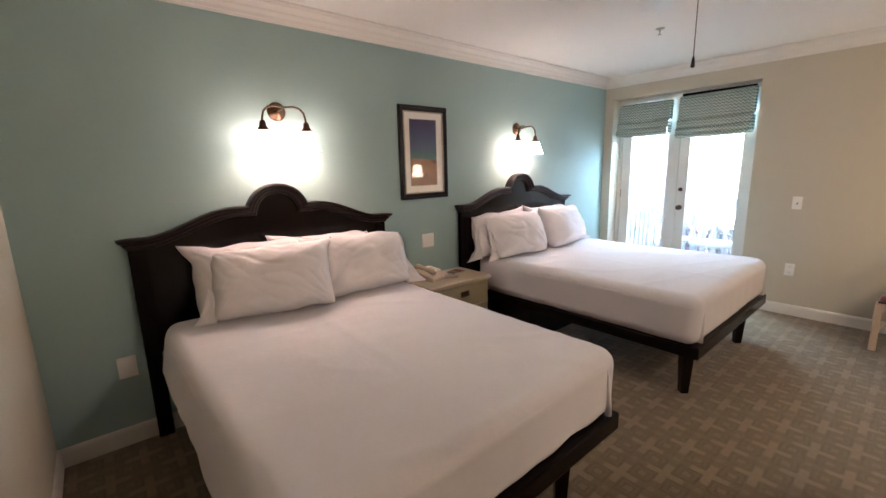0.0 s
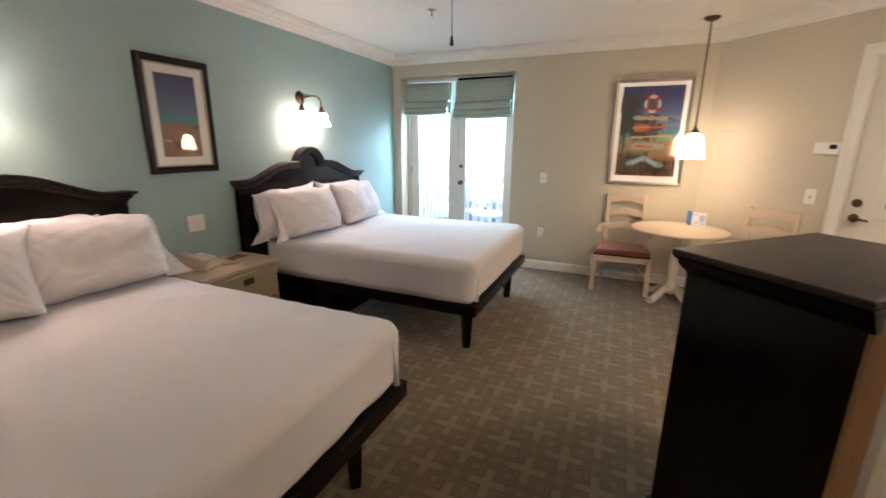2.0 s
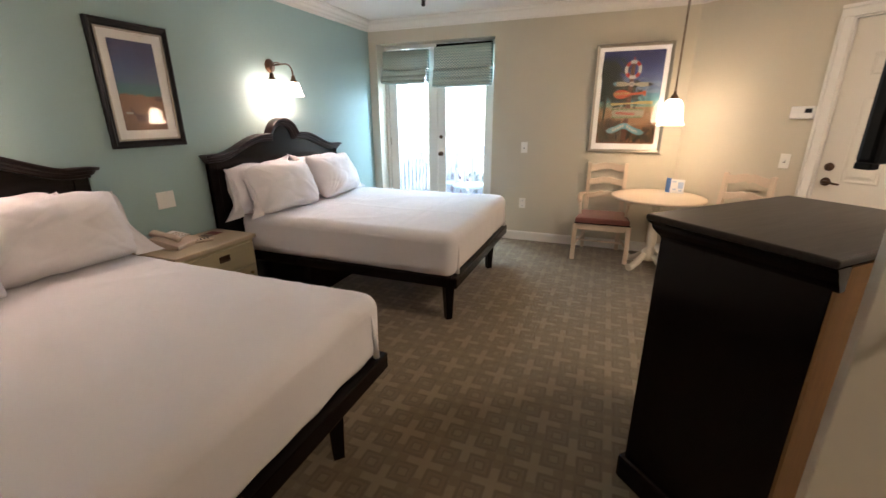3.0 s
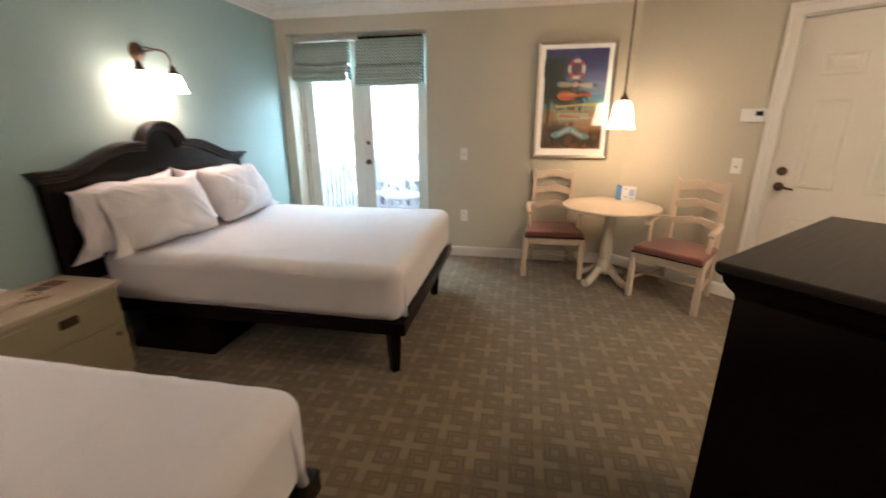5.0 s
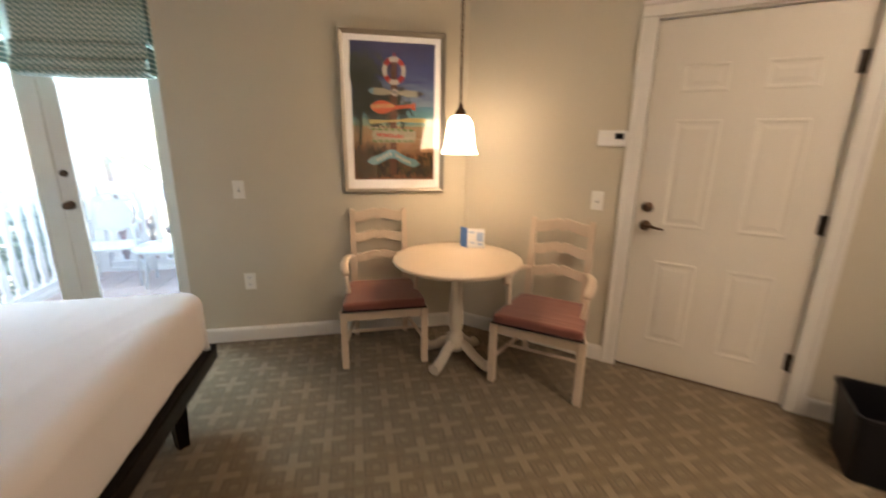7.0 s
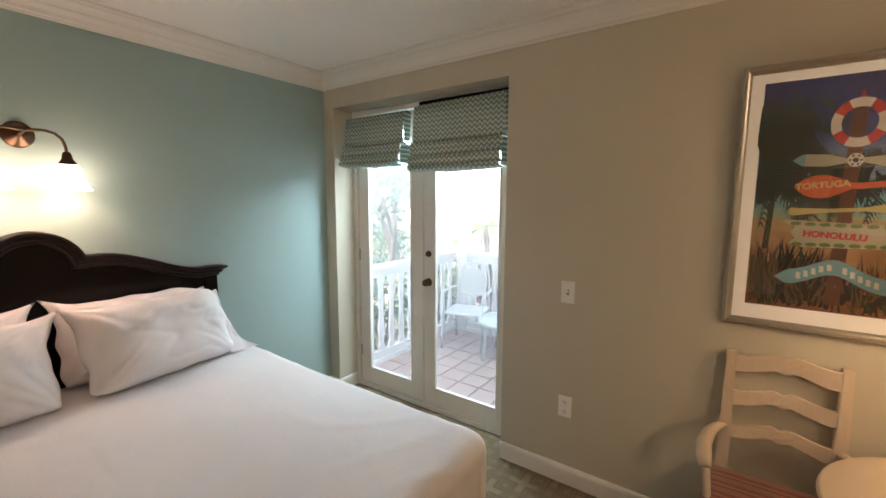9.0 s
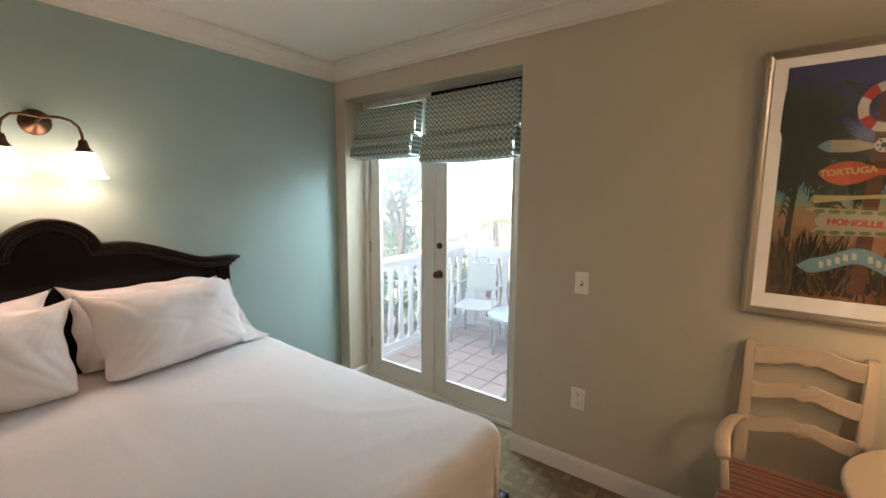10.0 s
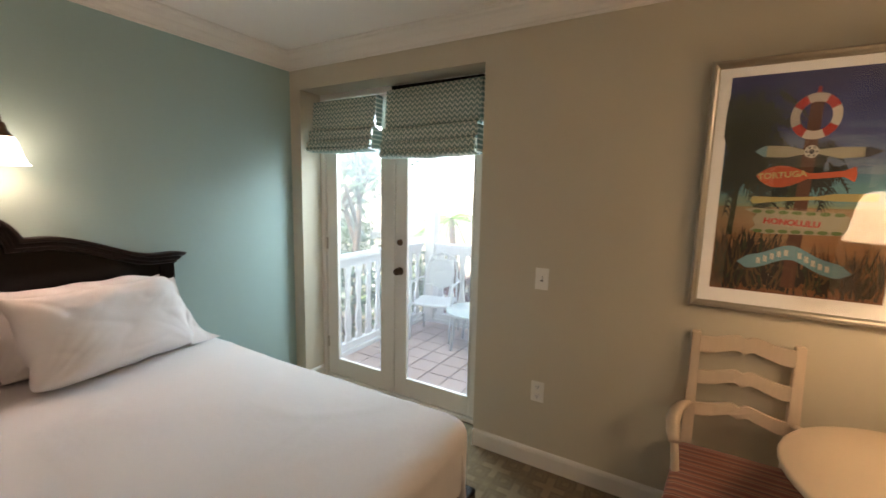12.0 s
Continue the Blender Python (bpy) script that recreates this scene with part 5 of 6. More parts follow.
# the signpost's boards stand a little off the middle of the sheet
def board(parent, name, outline, depth, mat):
    return blob(parent, name, [(0.88 * x + 0.006, z) for x, z in outline], depth, mat)


# palm fronds, dark undergrowth and straw, each colour one painted layer
def strokes(name, mat, depth, made):
    b = bmesh.new()
    for k, tri in enumerate(made):
        f = b.faces.new([b.verts.new((max(-HW + 0.003, min(HW - 0.003, x)), depth + (k % 40) * 0.00001, max(B_ + 0.003, min(T - 0.003, z)))) for x, z in tri])
        f.normal_update()
        if f.normal.y < 0:
            f.normal_flip()
    return tagged(part(name, b, mat, art), kind="stuff")


def frond(cx, cz, an, ln, wd):
    """A drooping feather of thin leaflets."""
    o = []
    for i in range(9):
        t = i / 8
        px, pz = cx + math.cos(an) * ln * t, cz + math.sin(an) * ln * t - 0.35 * ln * t * t
        for sg in (-1, 1):
            a2 = an + sg * (0.9 - 0.3 * t) - 0.3
            l2 = wd * (1.1 - 0.6 * t)
            o.append([(px - 0.004, pz), (px + 0.004, pz), (px + math.cos(a2) * l2, pz + math.sin(a2) * l2 - 0.012)])
    return o


dark, edge = [], []
for k in range(60):
    o = frond(rnd.uniform(0.10, 0.25), rnd.uniform(-0.02, 0.39), rnd.uniform(-3.4, 0.3), rnd.uniform(0.07, 0.15), 0.05)
    (dark if k % 6 else edge).extend(o)
for k in range(34):
    o = frond(rnd.uniform(-0.11, 0.10), rnd.uniform(0.0, 0.20), rnd.uniform(-3.3, 0.1), rnd.uniform(0.05, 0.10), 0.04)
    (dark if k % 6 else edge).extend(o)
blob(art, "print_patch", ragged(0.125, HW - 0.004, 0.0, 0.36, 4, 0.03, 22), 0.0082, A_PALM)
blob(art, "print_patch", ragged(-0.06, 0.12, 0.0, 0.16, 8, 0.03, 22), 0.0082, A_PALM)
blob(art, "print_patch", [(0.215, -0.19), (0.235, -0.19), (0.222, 0.05), (0.205, 0.05)], 0.0082, A_PALM2)
strokes("print_fronds", A_PALM, 0.0083, dark)
strokes("print_frond_edges", A_PALM2, 0.0085, edge)
low, mid_, straw = [], [], []
for k in range(620):
    x = rnd.choice((rnd.uniform(0.02, HW - 0.01), rnd.uniform(-HW + 0.01, HW - 0.01)))
    z0, h = rnd.uniform(B_, -0.29 if x < 0.05 else -0.24), rnd.uniform(0.04, 0.12)
    w_ = rnd.uniform(0.002, 0.006)
    tri = [(x - w_, z0), (x + w_, z0), (x + rnd.uniform(-0.04, 0.04), z0 + h)]
    (straw if k % 6 == 0 else mid_ if k % 7 == 0 else low).append(tri)
blob(art, "print_patch", ragged(0.03, 0.250, B_ + 0.038, -0.24, 12, 0.03, 22), 0.0081, A_GRASS)
blob(art, "print_patch", ragged(-0.245, 0.03, B_ + 0.035, -0.33, 15, 0.025, 22), 0.0081, A_GRASS)
strokes("print_grass", A_GRASS, 0.0083, low)
strokes("print_grass_light", A_PALM2, 0.0087, mid_)
strokes("print_straw", A_STRAW, 0.0089, straw)
board(art, "print_post", [(-0.02, B_ + 0.03), (0.03, B_ + 0.03), (0.010, 0.345), (-0.034, 0.345)], 0.0093, A_POST)
board(art, "print_post", [(-0.004, 0.345), (-0.022, 0.345), (-0.018, 0.385), (-0.008, 0.385)], 0.0093, A_RED)
for k in range(8):
    half = 18 if k % 2 else 27
    a0, a1 = math.radians(k * 45 - half), math.radians(k * 45 + half)
    pts = [(0.086 * math.cos(a0 + (a1 - a0) * j / 6), 0.276 + 0.086 * math.sin(a0 + (a1 - a0) * j / 6)) for j in range(7)] + [(0.054 * math.cos(a1 + (a0 - a1) * j / 6), 0.276 + 0.054 * math.sin(a1 + (a0 - a1) * j / 6)) for j in range(7)]
    board(art, "print_ring", [(x - 0.012, z) for x, z in pts], 0.0096, A_RED if k % 2 else A_WHITE)
# propeller board
board(art, "print_board", [(0.185, 0.150), (0.15, 0.172), (0.07, 0.168), (0.01, 0.152), (-0.035, 0.152), (-0.11, 0.160), (-0.20, 0.156), (-0.245, 0.142), (-0.20, 0.122), (-0.11, 0.118), (-0.035, 0.136), (0.01, 0.136), (0.07, 0.124), (0.15, 0.128)], 0.0099, A_CREAM)
board(art, "print_board", [(-0.185, 0.157), (-0.20, 0.156), (-0.245, 0.142), (-0.20, 0.122), (-0.185, 0.121)], 0.0101, A_DARK)
board(art, "print_board", [(0.185, 0.150), (0.15, 0.172), (0.142, 0.171), (0.142, 0.128), (0.15, 0.128)], 0.0101, A_BLUE)
board(art, "print_board", oval(-0.014, 0.145, 0.025, 0.024), 0.0102, A_WHITE)
board(art, "print_board", oval(-0.014, 0.145, 0.009, 0.009), 0.0104, A_DARK)
for k in range(6):
    board(art, "print_dot", oval(-0.014 + 0.017 * math.cos(k * 1.047), 0.145 + 0.017 * math.sin(k * 1.047), 0.004, 0.004, 8), 0.0104, A_DARK)
# fish board
body = [i / 12 for i in range(1, 12)]
board(art, "print_fish", [(0.17, 0.052)] + [(0.17 - 0.20 * t, 0.052 + 0.040 * math.sin(math.pi * t ** 0.8) + 0.004 * t) for t in body] + [(-0.04, 0.064), (-0.13, 0.072), (-0.165, 0.088), (-0.172, 0.062), (-0.168, 0.030), (-0.13, 0.050), (-0.04, 0.042)] + [(0.17 - 0.20 * t, 0.052 - 0.044 * math.sin(math.pi * t ** 0.8)) for t in body[::-1]], 0.0099, A_ORANGE)
lettering(art, "TORTUGA", 0.075, 0.056, 0.032, 0.0103, A_YEL, 0.0, 5)
# narrow paddle
board(art, "print_board", [(0.18, -0.045), (0.175, -0.028), (0.05, -0.030), (-0.06, -0.024), (-0.11, -0.014), (-0.25, -0.012), (-0.25, -0.042), (-0.11, -0.042), (-0.06, -0.038), (0.05, -0.044), (0.17, -0.058)], 0.0099, A_YEL)
# long board with leaves
board(art, "print_board", [(0.20, -0.082), (0.17, -0.074), (-0.14, -0.088), (-0.17, -0.10), (-0.178, -0.135), (-0.16, -0.172), (0.12, -0.178), (0.17, -0.165), (0.15, -0.145), (0.165, -0.12), (0.15, -0.10)], 0.0099, A_CREAM)
for k in range(7):
    board(art, "print_leaf", oval(0.15 - 0.048 * k, -0.088 - 0.001 * k, 0.019, 0.008, 10), 0.0101, A_GREEN)
    board(art, "print_leaf", oval(0.14 - 0.046 * k, -0.167 + 0.0005 * k, 0.019, 0.008, 10), 0.0101, A_GREEN)
hon = lettering(art, "HONOLULU", 0.026, -0.130, 0.032, 0.0105, A_RED, 0.0, -3)
lettering(art, "HONOLULU", 0.0248, -0.1308, 0.032, 0.0106, A_RED, 0.0, -3)
# boomerang board
def bow(t):
    return -0.300 + 0.050 * math.exp(-((t - 0.47) / 0.22) ** 2) - 0.016 * max(0.0, t - 0.5) * 2


span = [i / 24 for i in range(25)]
board(art, "print_board", [(0.205 - 0.41 * t, bow(t) + 0.030 * min(1.0, math.sin(math.pi * t) * 3.2)) for t in span] + [(0.205 - 0.41 * t, bow(t) - 0.028 * min(1.0, math.sin(math.pi * t) * 3.2)) for t in span[::-1]], 0.0099, A_BLUE)
for k in range(11):
    if k == 5:
        continue
    t = 0.20 + 0.06 * k
    cx, cz = 0.205 - 0.41 * t, bow(t)
    board(art, "print_bar", [(cx - 0.008, cz - 0.013), (cx + 0.007, cz - 0.011), (cx + 0.008, cz + 0.013), (cx - 0.006, cz + 0.011)], 0.0102, A_WHITE)
gl = part("glazing", boxed(-0.316, 0.316, 0.0125, 0.0145, -0.48, 0.48), M_PICGLASS, p2, "clear picture glass")
gl.visible_shadow = False

# ---- balcony doors in their recess ----
wd = thing("door_4", "pair of white glazed balcony doors with bronze knobs, closed", "door", kind="structure")
FX0, FX1 = XD - 0.045, XD + 0.045
for (y0, y1, z0, z1) in ((OY1 - 0.035, OY1, 0.0, OZ), (OY0, OY0 + 0.035, 0.0, OZ), (OY0 + 0.035, OY1 - 0.035, OZ - 0.04, OZ), (OY0 + 0.035, OY1 - 0.035, 0.0, 0.03)):
    part("frame", boxed(FX0, FX1, y0, y1, z0, z1, r=0.003), M_TRIM, wd)
YM = 2.545
for (y0, y1) in ((YM + 0.003, OY1 - 0.038), (OY0 + 0.038, YM - 0.003)):
    lf = part("leaf", boxed(XD - 0.022, XD + 0.022, y0, y0 + 0.10, 0.033, OZ - 0.043, r=0.003), M_TRIM, wd)
    part("stile", boxed(XD - 0.022, XD + 0.022, y1 - 0.10, y1, 0.033, OZ - 0.043, r=0.003), M_TRIM, lf)
    part("bottom_rail", boxed(XD - 0.022, XD + 0.022, y0 + 0.10, y1 - 0.10, 0.033, 0.16, r=0.003), M_TRIM, lf)
    part("top_rail", boxed(XD - 0.022, XD + 0.022, y0 + 0.10, y1 - 0.10, OZ - 0.16, OZ - 0.043, r=0.003), M_TRIM, lf)
    b = bmesh.new()
    for (a0, a1, c0, c1) in ((y0 + 0.10, y0 + 0.112, 0.16, OZ - 0.16), (y1 - 0.112, y1 - 0.10, 0.16, OZ - 0.16), (y0 + 0.112, y1 - 0.112, 0.16, 0.172), (y0 + 0.112, y1 - 0.112, OZ - 0.172, OZ - 0.16)):
        box(b, XD - 0.028, XD - 0.004, a0, a1, c0, c1, r=0.004)
    part("glazing_bead", b, M_TRIM, lf)
    g = part("pane", boxed(XD - 0.003, XD + 0.003, y0 + 0.09, y1 - 0.09, 0.15, OZ - 0.15), M_GLASS, lf, "clear glass pane")
    g.visible_shadow = False
part("astragal", boxed(XD - 0.034, XD - 0.021, YM - 0.012, YM + 0.018, 0.04, OZ - 0.05, r=0.003), M_TRIM, wd)
for z, r in ((0.955, 0.026), (1.16, 0.020)):
    b = bmesh.new()
    lathe(b, [(0, 0.055 if r > 0.022 else 0.02), (r * 0.8, 0.053 if r > 0.022 else 0.019), (r, 0.04 if r > 0.022 else 0.014), (r * 0.5, 0.02), (r * 1.1, 0.006), (r * 1.15, 0)], seg=22, m=Matrix.Translation((XD - 0.022, YM - 0.052, z)) @ pose(0, 0, 0, 0, -90))
    part("door_knob" if z < 1 else "deadbolt", b, M_BRONZE, wd, "aged bronze")
for z in (0.3, 1.1, 1.95):
    part("hinge", boxed(XD - 0.03, XD - 0.02, OY1 - 0.046, OY1 - 0.03, z - 0.045, z + 0.045, r=0.003), M_SILVER, wd)

# ---- roman shades ----
def roman(y0, y1, zt, zb, tilt, label):
    s = thing("roman_blind", label, "window blind", group="balcony door blinds")
    x = XD - 0.055
    # folded cloth: height, distance out from the head rail
    h = zt - zb
    prof = [(0.0, 0.0), (0.006, 0.05), (0.02, 0.078), (0.30, 0.088), (0.50, 0.092), (0.57, 0.086), (0.60, 0.045), (0.575, 0.106), (0.61, 0.128), (0.72, 0.128), (0.80, 0.098), (0.77, 0.136), (0.81, 0.152), (0.90, 0.146), (0.935, 0.118), (0.91, 0.150), (0.945, 0.162), (0.985, 0.152), (1.0, 0.110), (1.0, 0.06), (0.96, 0.02)]
    n = 26
    b = bmesh.new()
    rows = []
    for i, (t, o) in enumerate(prof):
        row = []
        for k in range(n + 1):
            f = k / n
            y = y0 + (y1 - y0) * f
            w = 0.006 * noise.noise(Vector((y * 7, t * 6, y0))) * min(1, t * 3)
            sag = -0.010 * math.sin(math.pi * f) * t
            row.append(b.verts.new((x - o - w, y, zt - t * h + tilt * (0.5 - f) + sag + w)))
        rows.append(row)
    for p, q in zip(rows, rows[1:]):
        for k in range(n):
            fc = b.faces.new((p[k], p[k + 1], q[k + 1], q[k]))
            fc.smooth = True
    part("cloth", b, M_CHEVRON, s, "grey-green and cream chevron cloth")
    for yy in (y0, y1):
        f = 0 if yy == y0 else 1
        for (t0, t1, o) in ((0.02, 0.56, 0.075), (0.62, 0.97, 0.115)):
            b = bmesh.new()
            c = [(x - 0.004, zt - t0 * h), (x - o, zt - t0 * h), (x - o - 0.008, zt - t1 * h), (x - 0.02, zt - t1 * h)]
            prism(b, c, lambda a, e, d, yy=yy, f=f: Vector((a, yy + (d if f == 0 else -d), e + tilt * (0.5 - f))), 0.004)
            part("return", b, M_CHEVRON, s)
    # the loose blind's rail stands higher; its dark colour draws the shaded gap
    part("head_rail", boxed(x - 0.04, x - 0.003, y0 + 0.01, y1 - 0.01, zt - 0.02, zt + (0.022 if tilt else 0.004), r=0.002), M_DARK, s, "head rail coloured dark, drawing the shaded gap above the cloth")
    return s


roman(YM + 0.075, OY1 - 0.030, 2.15, 1.785, 0.0, "grey-green chevron roman blind drawn up over the balcony door")
roman(OY0 + 0.06, YM - 0.015, 2.175, 1.735, 0.012, "grey-green chevron roman blind hanging slightly loose from its rail")

# ---- ceiling fan (seen only by its chain and a blade's tip) and sprinkler ----
FXC, FYC, FAN_TURN = 2.504, 1.364, 40
fan = thing("ceiling_fan", "white ceiling fan with a long pull chain", "ceiling fan")
b = bmesh.new()
lathe(b, [(0, 2.275), (0.05, 2.28), (0.085, 2.30), (0.10, 2.335), (0.10, 2.375), (0.07, 2.40), (0.05, 2.41), (0.065, 2.44), (0.07, ZC - 0.001), (0, ZC - 0.001)], (FXC, FYC, 0), 32)
part("motor", b, M_WHITEPL, fan)
blade = mesh_of("blade", boxed(0.12, 0.66, -0.066, 0.066, -0.004, 0.004, r=0.003, m=pose(0, 0, 0, 8)), M_WHITEPL)
for k in range(5):
    shared("blade", blade, fan, Matrix.Translation((FXC, FYC, 2.305)) @ pose(0, 0, 0, 0, 0, 72 * k + FAN_TURN))
b = bmesh.new()
tube(b, [(FXC, FYC, 2.28), (FXC, FYC, 1.905)], 0.0018, 6)
part("pull_chain", b, M_BRONZE, fan)
b = bmesh.new()
lathe(b, [(0.002, 0.045), (0.005, 0.04), (0.007, 0.02), (0.009, 0.004), (0.005, 0)], (FXC, FYC, 1.863), 12)
part("chain_pull", b, M_IRON, fan, "small dark chain pull")
sp_ = thing("sprinkler_head", "small metal sprinkler head in the ceiling", "sprinkler")
b = bmesh.new()
lathe(b, [(0.0, -0.045), (0.014, -0.045), (0.014, -0.042), (0.004, -0.04), (0.006, -0.012), (0.012, -0.008), (0.03, -0.004), (0.034, 0)], (3.90, 2.114, ZC), 18)
part("head", b, M_SILVER, sp_)

# unseen hall ceiling lamps, added as fill: behind the dresser and behind the doorway
M_DOME = glow_glass("added_lamp_glass", (1.0, 0.82, 0.62), PASSAGE)


def added_ceiling_lamp(x, y, size, label):
    cl = thing("added_ceiling_lamp", label, "ceiling lamp", group="hall ceiling lamps")
    b = bmesh.new()
    lathe(b, [(0, -0.12), (0.07 * size, -0.115), (0.14 * size, -0.096), (0.19 * size, -0.06), (0.212 * size, -0.02)], (x, y, ZC), 32)
    part("shade", b, M_DOME, cl, "lit opal glass dome")
    b = bmesh.new()
    lathe(b, [(0.205 * size, -0.022), (0.222 * size, -0.022), (0.227 * size, -0.008), (0.227 * size, 0), (0, 0)], (x, y, ZC), 32)
    part("rim", b, M_BRONZE, cl)


added_ceiling_lamp(2.45, -1.08, 1.0, "unseen flush opal glass ceiling lamp added in the hall behind the dresser")
added_ceiling_lamp(1.38, -1.45, 0.85, "smaller unseen flush opal glass ceiling lamp added behind the partition doorway")

# ---- balcony ----
BX0, BX1, BY0, BY1 = XF + 0.28, 7.34, -0.6, 3.44
tagged(part("balcony_floor", boxed(BX0 - 0.06, BX1 + 0.1, BY0 - 0.2, BY1 + 0.1, -0.25, -0.012), M_GROUT), "mortar bed of the balcony floor", "floor", kind="structure")
bfl = bpy.data.objects["balcony_floor"]
# unseen slab, added to keep direct sun off the balcony
tagged(part("unseen_balcony_roof", boxed(BX0, BX1 + 0.25, BY0 - 0.2, BY1 + 0.12, 2.62, 2.8), M_STUCCO), "unseen plain roof slab added to shade the balcony", "roof", kind="structure")
b = bmesh.new()
box(b, XF + 0.28, XF + 0.31, OY1 + 0.001, BY1 + 0.1, -0.25, 2.62)
box(b, XF + 0.28, XF + 0.31, BY0 - 0.2, OY0 - 0.001, -0.25, 2.62)
box(b, XF + 0.28, XF + 0.31, OY0, OY1, OZ + 0.001, 2.62)
box(b, XF + 0.31, BX1, BY0 - 0.2, BY0 - 0.1, -0.25, 2.62)
wall("facade", b, M_STUCCO, "pale stucco outer face of the house")


def baluster_mesh():
    b = bmesh.new()
    # a flat sawn board with a turned outline
    half = [(0.040, 0.0), (0.040, 0.05), (0.022, 0.07), (0.030, 0.11), (0.038, 0.17), (0.034, 0.24), (0.022, 0.31), (0.017, 0.38), (0.022, 0.45), (0.033, 0.51), (0.024, 0.56), (0.020, 0.62), (0.040, 0.66), (0.040, 0.72)]
    prism(b, half + [(-a, c) for a, c in half[::-1]], lambda a, c, d: Vector((a, d - 0.012, c)), 0.024)
    return mesh_of("baluster", b, M_RAIL)


bal_me = baluster_mesh()
def balustrade(p, q, label):
    s = thing("balustrade", label, "railing", group="balcony railings")
    p, q = Vector(p), Vector(q)
    d = q - p
    ln, a = d.length, math.degrees(math.atan2(d.y, d.x))
    m = pose(p.x, p.y, 0, 0, 0, a)
    part("top_rail", boxed(0, ln, -0.05, 0.05, 0.89, 0.935, r=0.006), M_RAIL, s, m=m)
    part("upper_rail", boxed(0, ln, -0.022, 0.022, 0.82, 0.89), M_RAIL, s, m=m)
    part("bottom_rail", boxed(0, ln, -0.03, 0.03, 0.04, 0.105, r=0.004), M_RAIL, s, m=m)
    part("kerb", boxed(0, ln, -0.05, 0.05, -0.012, 0.04, r=0.003), M_RAIL, s, m=m)
    n = int(ln / 0.135)
    for i in range(n):
        shared("baluster", bal_me, s, m @ pose((i + 0.5) * ln / n, 0, 0.102))
    return s


balustrade((BX0 + 0.03, BY1 - 0.02), (BX1 - 0.06, BY1 - 0.02), "white painted balcony railing with flat sawn balusters")
balustrade((BX1, BY1 - 0.20), (BX1, BY0 + 0.1), "white painted balcony railing with flat sawn balusters, along the front")
col = thing("column", "square white balcony post", "column")
part("shaft", boxed(BX1 - 0.06, BX1 + 0.06, BY1 - 0.20, BY1 - 0.08, -0.012, 2.62, r=0.006), M_RAIL, col)

# balcony furniture
M_TOPGLASS = plain("frosted_tabletop", (0.50, 0.60, 0.58), 0.2, var=0.05)
bt = thing("patio_table", "round white metal patio table on the balcony", "table", at=pose(6.84, 2.47, 0) @ Matrix.Diagonal((1, 1, 0.82, 1)))
b = bmesh.new(); lathe(b, [(0, 0.445), (0.29, 0.445), (0.30, 0.455), (0.29, 0.465), (0, 0.465)], seg=40)
part("tabletop", b, M_TOPGLASS, bt)
b = bmesh.new(); tube(b, [(0.285 * math.cos(2 * math.pi * k / 32), 0.285 * math.sin(2 * math.pi * k / 32), 0.435) for k in range(33)], 0.012, 8)
part("rim", b, M_PATIO, bt)
for k in range(4):
    a = math.radians(45 + 90 * k + 10)
    b = bmesh.new(); tube(b, [(0.24 * math.cos(a), 0.24 * math.sin(a), 0.44), (0.25 * math.cos(a), 0.25 * math.sin(a), 0.2), (0.27 * math.cos(a), 0.27 * math.sin(a), 0.0)], 0.013, 8)
    part("leg", b, M_PATIO, bt)


def patio_chair(m):
    c = thing("patio_chair", "white metal patio chair with a rounded back on the balcony", "chair", at=m @ Matrix.Diagonal((0.84, 0.84, 0.9, 1)), group="patio chairs")
    for k in (-1, 1):
        b = bmesh.new(); tube(b, [(k * 0.25, 0.24, 0.0), (k * 0.25, 0.22, 0.3), (k * 0.26, 0.20, 0.62), (k * 0.27, 0.14, 0.655), (k * 0.27, -0.15, 0.645), (k * 0.22, -0.24, 0.66)], 0.014, 8)
        part("arm_frame", b, M_PATIO, c)
        b = bmesh.new(); tube(b, [(k * 0.24, -0.30, 0.0), (k * 0.22, -0.22, 0.42), (k * 0.21, -0.27, 0.75), (k * 0.17, -0.31, 0.90), (0, -0.33, 0.95)], 0.014, 8)
        part("back_frame", b, M_PATIO, c)
        b = bmesh.new(); tube(b, [(k * 0.25, 0.22, 0.2), (k * 0.23, -0.25, 0.2)], 0.009, 8)
        part("stretcher", b, M_PATIO, c)
    b = bmesh.new(); soft_box(b, -0.235, 0.235, -0.22, 0.23, 0.40, 0.44, 0.018, 8, lambda p: Vector((0, 0, -0.01 * math.cos(p.x * 6))))
    part("seat", b, M_PATIO, c)
    b = bmesh.new()
    prism(b, [(0.175 * math.cos(t) , 0.70 + 0.18 * math.sin(t)) for t in [2 * math.pi * k / 28 for k in range(28)]], lambda a, e, d: Vector((a, -0.27 - (e - 0.55) * 0.16 + d, e)), 0.016)
    part("back_pad", b, M_PATIO, c, "rounded pale back panel")
    for z in (0.56, 0.86):
        b = bmesh.new(); tube(b, [(-0.2, -0.26 - (z - 0.55) * 0.16, z), (0.2, -0.26 - (z - 0.55) * 0.16, z)], 0.010, 8)
        part("cross_bar", b, M_PATIO, c)
    return c


patio_chair(pose(6.90, 2.98, 0, 0, 0, 105))
patio_chair(pose(6.75, 1.75, 0, 0, 0, 80))

# ---- garden ----
tagged(part("ground", boxed(BX1 + 0.12 - 30, 2500, -2500, 2500, -0.62, -0.45), M_SOIL), "sandy garden ground reaching into the distance", "ground", kind="structure")


